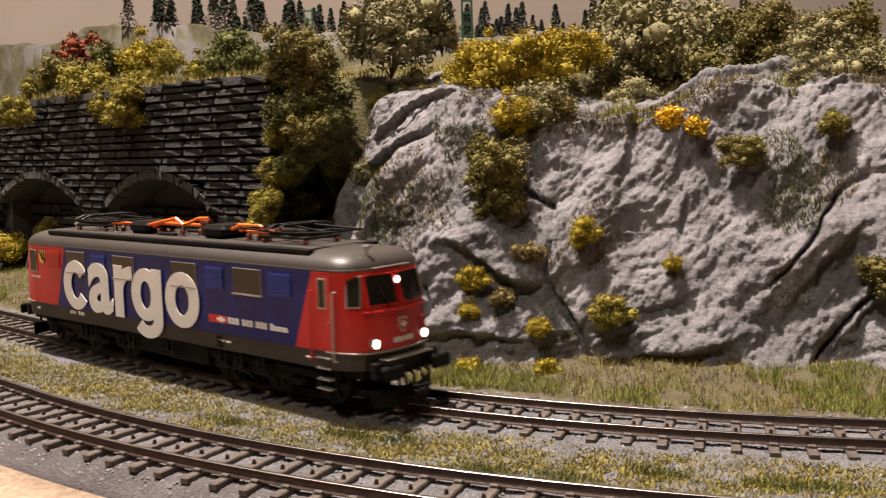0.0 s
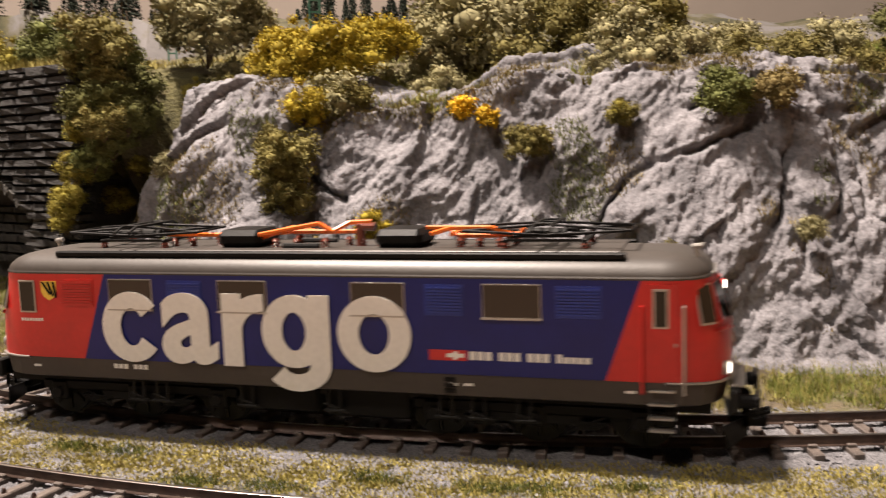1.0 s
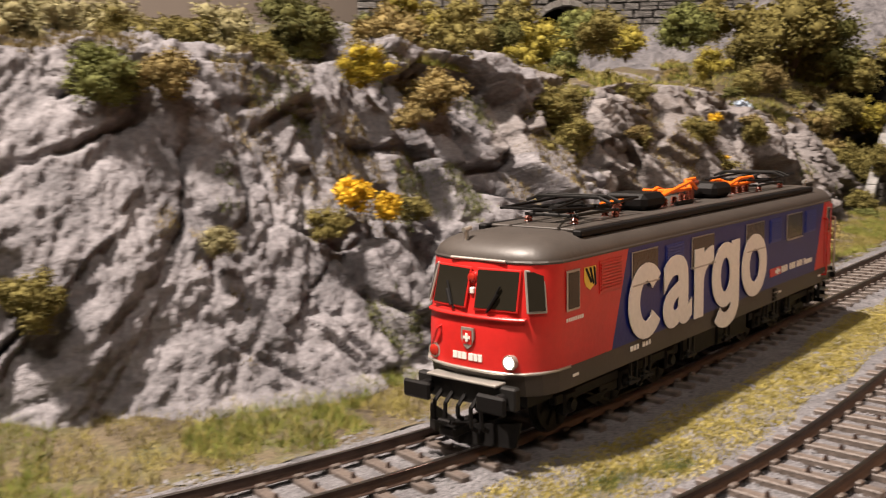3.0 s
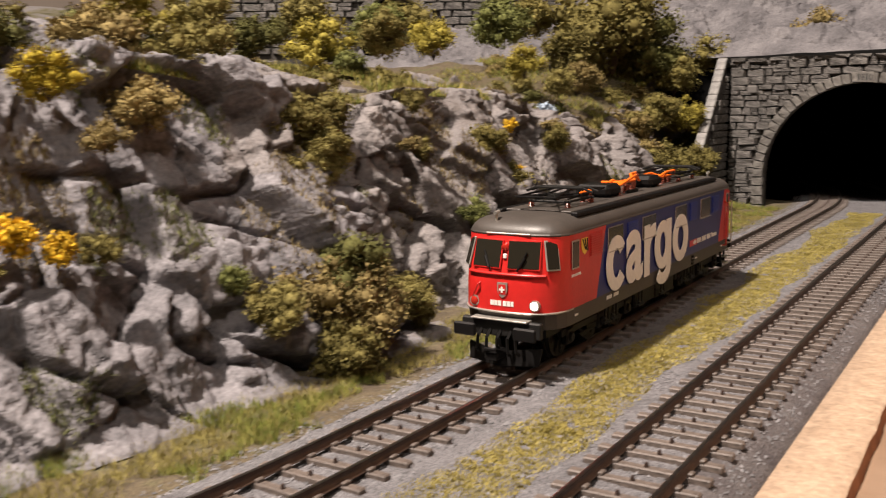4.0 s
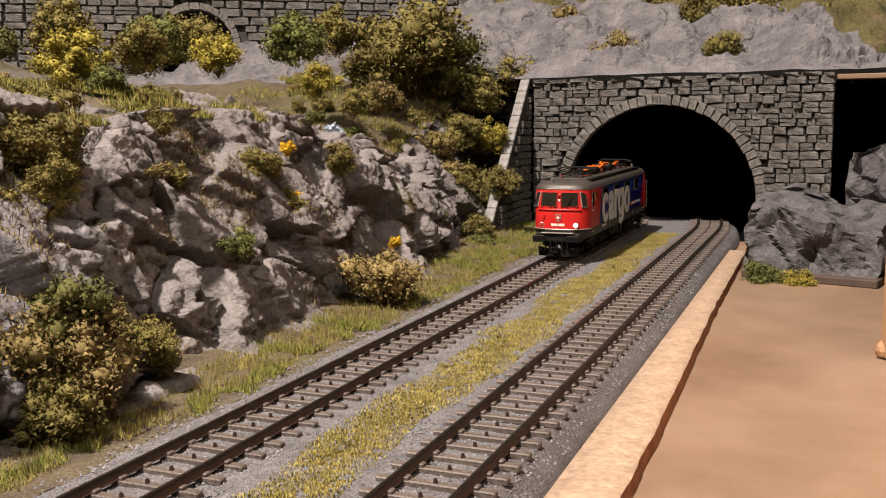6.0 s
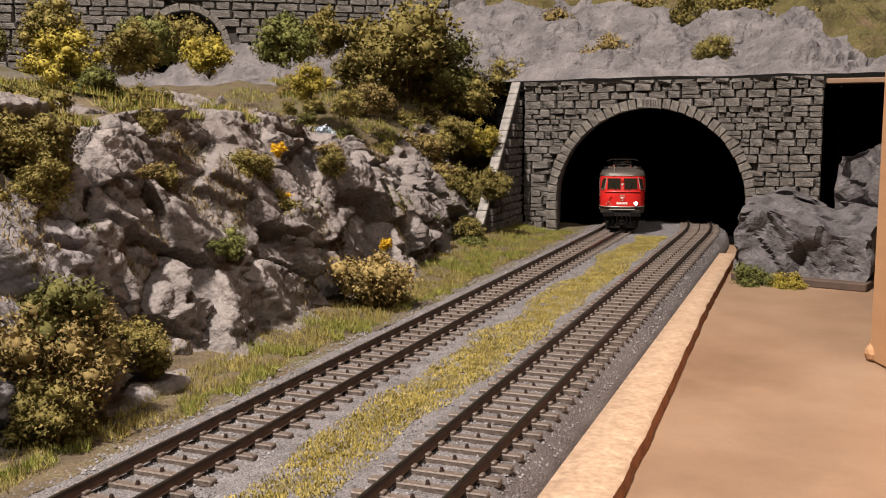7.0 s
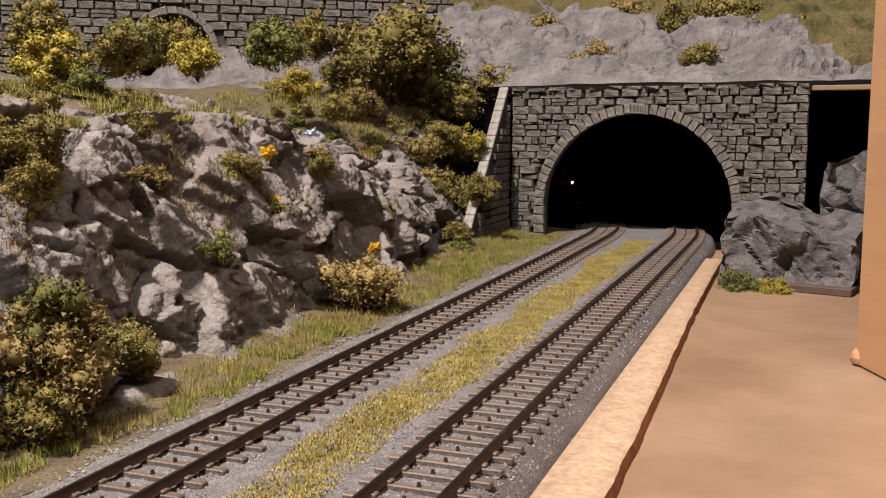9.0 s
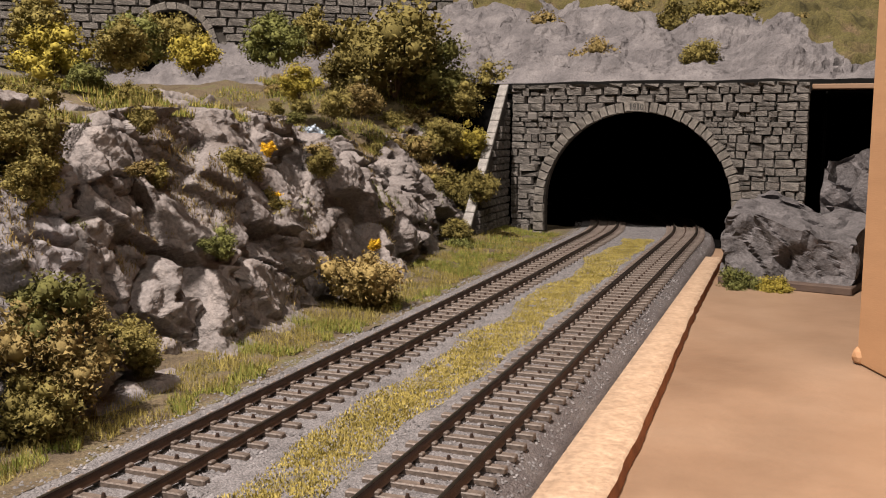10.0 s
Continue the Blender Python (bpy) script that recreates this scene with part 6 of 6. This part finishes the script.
bushes("shrub", [GREEN, GREEN, GREEN], "green foam shrub growing on the hillside", "bush", "bushes on the rocks", [
    (-0.355, -0.041, 0.114, 0.0247),
    (-0.438, -0.067, 0.126, 0.0329),
    (-0.217, 0.182, 0.085, 0.0234),
    (-0.170, 0.306, 0.028, 0.0131),
    (-0.308, 0.575, 0.126, 0.0398),
    (-0.295, 0.704, 0.138, 0.0475),
    (-0.173, 0.453, 0.033, 0.0194),
    (0.035, 0.985, 0.154, 0.0347),
    (0.013, 0.704, -0.012, 0.0284),
    (-0.261, 0.485, 0.100, 0.0218),
    (-0.354, -0.028, 0.114, 0.0248),
    (-0.342, -0.040, 0.069, 0.0182),
    (-0.360, -0.044, 0.082, 0.0191),
    (-0.360, -0.044, 0.064, 0.0193),
    (-0.438, -0.072, 0.125, 0.0292),
    (-0.419, -0.060, 0.120, 0.0212)], n=3200, leaf=0.036, ragged=0.35)
bushes("shrub", [DARKGREEN, DARKGREEN, DARKGREEN], "dark green ivy-like shrub hanging on the rocks", "bush", "bushes on the rocks", [
    (-0.346, -0.029, 0.093, 0.0306),
    (-0.342, -0.032, 0.076, 0.0243),
    (-0.234, 0.270, 0.105, 0.0308),
    (-0.249, 0.404, 0.110, 0.0298),
    (-0.238, 0.850, 0.124, 0.0662),
    (-0.160, 0.345, 0.024, 0.0346),
    (-0.350, -0.036, 0.106, 0.0246),
    (-0.569, -0.156, 0.135, 0.0314),
    (-0.245, 0.307, 0.104, 0.0214),
    (-0.346, -0.037, 0.088, 0.0275),
    (-0.336, -0.025, 0.085, 0.0210),
    (-0.372, -0.025, 0.102, 0.0332),
    (-0.350, -0.036, 0.090, 0.0347),
    (-0.358, -0.024, 0.084, 0.0290),
    (-0.377, -0.032, 0.070, 0.0268)], n=3200, leaf=0.036)
bushes("bush", [LIME, LIME, LIME], "yellow-green mossy bush on wall and rocks", "bush", "bushes on the rocks", [
    (-0.351, -0.043, 0.081, 0.0195),
    (-0.346, -0.048, 0.064, 0.0166),
    (-0.346, -0.054, 0.048, 0.0138),
    (-0.350, -0.022, 0.064, 0.0128),
    (-0.377, -0.035, 0.048, 0.0151),
    (-0.379, 0.002, 0.098, 0.0136),
    (-0.232, 0.149, 0.079, 0.0123),
    (-0.230, 0.066, 0.015, 0.0153),
    (-0.561, -0.200, 0.120, 0.0249),
    (-0.509, -0.156, 0.116, 0.0352),
    (-0.445, -0.127, 0.099, 0.0259),
    (-0.458, -0.089, 0.121, 0.0238),
    (-0.567, -0.197, 0.026, 0.0260),
    (-0.278, 0.483, 0.110, 0.0339),
    (-0.184, 0.755, 0.001, 0.0310)], n=3000, leaf=0.036)
bushes("bush", [LIME, LIME, LIME], "yellow-green mossy bush on wall and rocks", "bush", "bushes on the rocks", [
    (-0.302, 0.629, 0.122, 0.0340),
    (-0.271, 0.698, 0.108, 0.0270),
    (-0.196, 0.826, 0.070, 0.0334),
    (0.033, 0.701, -0.012, 0.0215),
    (-0.520, -0.201, 0.101, 0.0222),
    (-0.484, -0.126, 0.117, 0.0247),
    (-0.495, -0.108, 0.128, 0.0217),
    (-0.245, 0.337, 0.112, 0.0253),
    (-0.341, -0.051, 0.054, 0.0123),
    (-0.359, -0.053, 0.051, 0.0173),
    (-0.368, -0.057, 0.041, 0.0177),
    (-0.478, -0.144, 0.104, 0.0223),
    (-0.442, -0.121, 0.107, 0.0210),
    (-0.461, -0.132, 0.098, 0.0206),
    (-0.998, -0.175, 0.152, 0.0412)], n=3000, leaf=0.036)
bushes("tall_shrub", [GREYGREEN, GREYGREEN, GREYGREEN], "grey-green leafy shrub on top of the rocks", "bush", "bushes on the rocks", [
    (-0.326, -0.009, 0.064, 0.0162),
    (-0.385, 0.009, 0.131, 0.0575),
    (-0.336, 0.128, 0.115, 0.0654),
    (-0.334, 0.106, 0.110, 0.0394),
    (-0.354, 0.096, 0.100, 0.0178),
    (-0.289, 0.178, 0.110, 0.0363),
    (-0.186, 0.195, 0.039, 0.0110),
    (-0.382, 0.034, 0.129, 0.0273),
    (-0.337, 0.148, 0.123, 0.0402),
    (-0.348, 0.119, 0.130, 0.0436),
    (-0.397, -0.004, 0.128, 0.0309),
    (-0.393, 0.024, 0.133, 0.0309)], n=3200, leaf=0.036, ragged=0.4)
bushes("bush", [YELLOW, YELLOW, YELLOW], "bright yellow flowering bush on the rocks", "bush", "bushes on the rocks", [
    (-0.312, 0.038, 0.104, 0.0364),
    (-0.307, 0.059, 0.105, 0.0337),
    (-0.282, 0.043, 0.087, 0.0222),
    (-0.319, 0.087, 0.114, 0.0242),
    (-0.244, 0.061, 0.042, 0.0135),
    (-0.230, 0.088, 0.032, 0.0088),
    (-0.237, 0.042, 0.010, 0.0110),
    (-0.252, 0.022, 0.026, 0.0114),
    (-0.249, 0.020, 0.016, 0.0101),
    (-0.242, 0.018, -0.004, 0.0111),
    (-0.227, 0.042, -0.003, 0.0097),
    (-0.552, -0.132, 0.138, 0.0396),
    (-0.583, -0.227, 0.015, 0.0294),
    (-0.204, 0.272, 0.089, 0.0177),
    (-0.320, 0.045, 0.114, 0.0239),
    (-0.323, 0.076, 0.114, 0.0297)], n=3200, leaf=0.036)
bushes("shrub", [OLIVE, OLIVE, OLIVE], "olive green foam shrub growing on the rocks", "bush", "bushes on the rocks", [
    (-0.339, 0.018, 0.096, 0.0171),
    (-0.266, 0.033, 0.067, 0.0290),
    (-0.262, 0.033, 0.054, 0.0208),
    (-0.275, 0.029, 0.074, 0.0160),
    (-0.234, 0.115, 0.070, 0.0173),
    (-0.317, 0.167, 0.123, 0.0366),
    (-0.264, 0.185, 0.103, 0.0249),
    (-0.200, 0.146, 0.031, 0.0126),
    (-0.177, 0.264, 0.043, 0.0115),
    (-0.195, 0.148, 0.030, 0.0189),
    (-0.231, 0.150, 0.078, 0.0122),
    (-0.199, 0.387, 0.075, 0.0269),
    (-0.183, 0.366, 0.060, 0.0197),
    (-0.234, 0.118, 0.070, 0.0154),
    (-0.313, 0.134, 0.102, 0.0427),
    (-0.263, 0.185, 0.102, 0.0286)], n=3200, leaf=0.036, ragged=0.35)
bushes("shrub", [OLIVE, OLIVE, OLIVE], "olive green foam shrub growing on the rocks", "bush", "bushes on the rocks", [
    (-0.197, 0.369, 0.073, 0.0319),
    (-0.185, 0.361, 0.057, 0.0205),
    (-0.159, 0.312, 0.020, 0.0220),
    (-0.241, 0.486, 0.116, 0.0309),
    (-0.180, 0.230, 0.041, 0.0140),
    (-0.229, 0.415, 0.083, 0.0342),
    (-0.184, 0.371, 0.065, 0.0221),
    (-0.316, 0.513, 0.131, 0.0385),
    (-0.255, 0.821, 0.140, 0.0955),
    (-0.267, 0.767, 0.122, 0.0452),
    (-0.206, 0.897, 0.116, 0.0529),
    (-0.184, 0.488, 0.063, 0.0211),
    (-0.178, 0.505, 0.044, 0.0219),
    (-0.192, 0.439, 0.061, 0.0162),
    (-0.144, 0.543, -0.002, 0.0234),
    (-0.201, 0.802, 0.033, 0.0466),
    (-0.147, 0.329, 0.005, 0.0285)], n=3200, leaf=0.036, ragged=0.35)
bushes("shrub", [OLIVE, OLIVE, OLIVE], "olive green foam shrub growing on the rocks", "bush", "bushes on the rocks", [
    (-0.183, 0.562, 0.062, 0.0193),
    (-0.250, 0.798, 0.079, 0.0367),
    (-0.035, 0.929, 0.137, 0.0335),
    (-0.065, 1.020, 0.173, 0.0630),
    (-0.024, 1.051, 0.176, 0.0707),
    (-0.326, 0.635, 0.135, 0.0385),
    (-0.306, 0.789, 0.152, 0.0473),
    (-0.217, 0.858, 0.102, 0.0443),
    (-0.209, 0.801, 0.075, 0.0309),
    (-0.175, 0.791, 0.038, 0.0302),
    (-0.242, 0.691, 0.094, 0.0268),
    (-0.310, 0.180, 0.119, 0.0272),
    (-0.298, 0.199, 0.120, 0.0355),
    (-0.564, -0.186, 0.128, 0.0309),
    (-0.300, 0.167, 0.106, 0.0270)], n=3200, leaf=0.036, ragged=0.35)
bushes("shrub", [OLIVE, OLIVE, OLIVE], "olive green foam shrub growing on the rocks", "bush", "bushes on the rocks", [
    (-0.246, 0.206, 0.100, 0.0234),
    (-0.219, 0.340, 0.100, 0.0309),
    (-0.222, 0.240, 0.093, 0.0189),
    (-0.183, 0.424, 0.082, 0.0133),
    (-0.250, 0.375, 0.115, 0.0308),
    (-0.248, 0.285, 0.105, 0.0249),
    (-0.345, -0.032, 0.103, 0.0244),
    (-0.331, -0.034, 0.083, 0.0207),
    (-0.349, -0.038, 0.118, 0.0336),
    (0.001, 1.049, 0.174, 0.0569),
    (-0.117, 1.119, 0.196, 0.0495),
    (-0.154, 0.375, 0.013, 0.0199),
    (-0.153, 0.381, 0.005, 0.0135)], n=3200, leaf=0.036, ragged=0.35)
bushes("shrub", [OLIVE, OLIVE, OLIVE], "olive foam scrub on the slope beside the tunnel", "bush", "shrubs on the slope", [
    (-0.214, 0.839, 0.067, 0.0437),
    (-0.202, 0.853, 0.047, 0.0303),
    (-0.221, 0.791, 0.067, 0.0263),
    (-0.179, 0.750, 0.008, 0.0263),
    (-0.196, 0.810, 0.029, 0.0267),
    (-0.203, 0.774, 0.040, 0.0219),
    (-0.248, 0.797, 0.083, 0.0229)], n=2600, leaf=0.04, ragged=0.45, squash=0.75)
bushes("grass_tuft", [DRY, OLIVE, DRY], "dry straw tuft growing on rock and slope", "bush", "shrubs on the slope", [
    (-0.186, 0.496, 0.063, 0.0188),
    (-0.175, 0.501, 0.044, 0.0178),
    (-0.182, 0.422, 0.064, 0.0114),
    (-0.189, 0.570, 0.067, 0.0155),
    (-0.155, 0.550, 0.006, 0.0172),
    (-0.239, 0.825, 0.087, 0.0276),
    (-0.221, 0.834, 0.079, 0.0237),
    (-0.207, 0.878, 0.069, 0.0249),
    (-0.179, 0.881, -0.012, 0.0250),
    (-0.174, 0.813, -0.009, 0.0191),
    (-0.265, 0.798, 0.093, 0.0231)], n=1700, leaf=0.055, ragged=0.6, squash=0.6)
bushes("shrub", [GREEN, DARKGREEN, GREEN], "small green shrub growing on rock and slope", "bush", "shrubs on the slope", [
    (-0.166, 0.441, 0.035, 0.0115),
    (-0.199, 0.565, 0.084, 0.0128),
    (-0.171, 0.736, -0.000, 0.0171)], n=2200, leaf=0.045, ragged=0.5, squash=0.65)
bushes("flower_clump", [GOLD, GOLD, GOLD], "golden blossoms on a low tuft on the rocks", "flowers", "flowers on the rocks", [
    (-0.258, 0.099, 0.082, 0.0141),
    (-0.249, 0.106, 0.079, 0.0127),
    (-0.180, 0.241, 0.049, 0.0140),
    (-0.178, 0.254, 0.044, 0.0122),
    (-0.198, 0.505, 0.070, 0.0090),
    (-0.189, 0.521, 0.069, 0.0093),
    (-0.177, 0.508, 0.046, 0.0127),
    (-0.164, 0.585, 0.018, 0.0098),
    (-0.156, 1.071, 0.176, 0.0196)], n=600, leaf=0.08)
bushes("shrub", [DRY, DRY, DRY], "dry straw-coloured scrub on the rocks", "bush", "bushes on the rocks", [
    (-0.246, 0.031, 0.020, 0.0112),
    (-0.247, 0.041, 0.036, 0.0125),
    (-0.211, 0.199, 0.086, 0.0195),
    (-0.199, 0.302, 0.081, 0.0233),
    (-0.159, 0.338, 0.022, 0.0333),
    (-0.148, 0.339, 0.008, 0.0257),
    (-0.193, 0.281, 0.072, 0.0145),
    (-0.146, 0.530, 0.011, 0.0361),
    (-0.219, 0.789, 0.046, 0.0359),
    (-0.149, 0.344, 0.012, 0.0300),
    (-0.230, 0.785, 0.063, 0.0358),
    (-0.194, 1.032, 0.169, 0.0537),
    (-0.117, 0.925, 0.136, 0.0464),
    (-0.117, 1.117, 0.196, 0.0565),
    (-0.243, 0.735, 0.099, 0.0286),
    (-0.226, 0.307, 0.104, 0.0296),
    (0.039, 1.005, 0.162, 0.0414),
    (-0.162, 0.369, 0.022, 0.0152)], n=2800, leaf=0.038, ragged=0.45)
bushes("bush", [RED_LEAF, RED_LEAF, RED_LEAF], "dark red leafy bush on the terrace", "bush", "bushes on the rocks", [
    (-0.586, -0.173, 0.140, 0.0372)])
bushes("flower_clump", [BLUE_FLOWER, BLUE_FLOWER, BLUE_FLOWER], "pale blue blossoms on the rocks", "flowers", "flowers on the rocks", [
    (-0.204, 0.593, 0.076, 0.0118)], n=300, leaf=0.09)

motions()
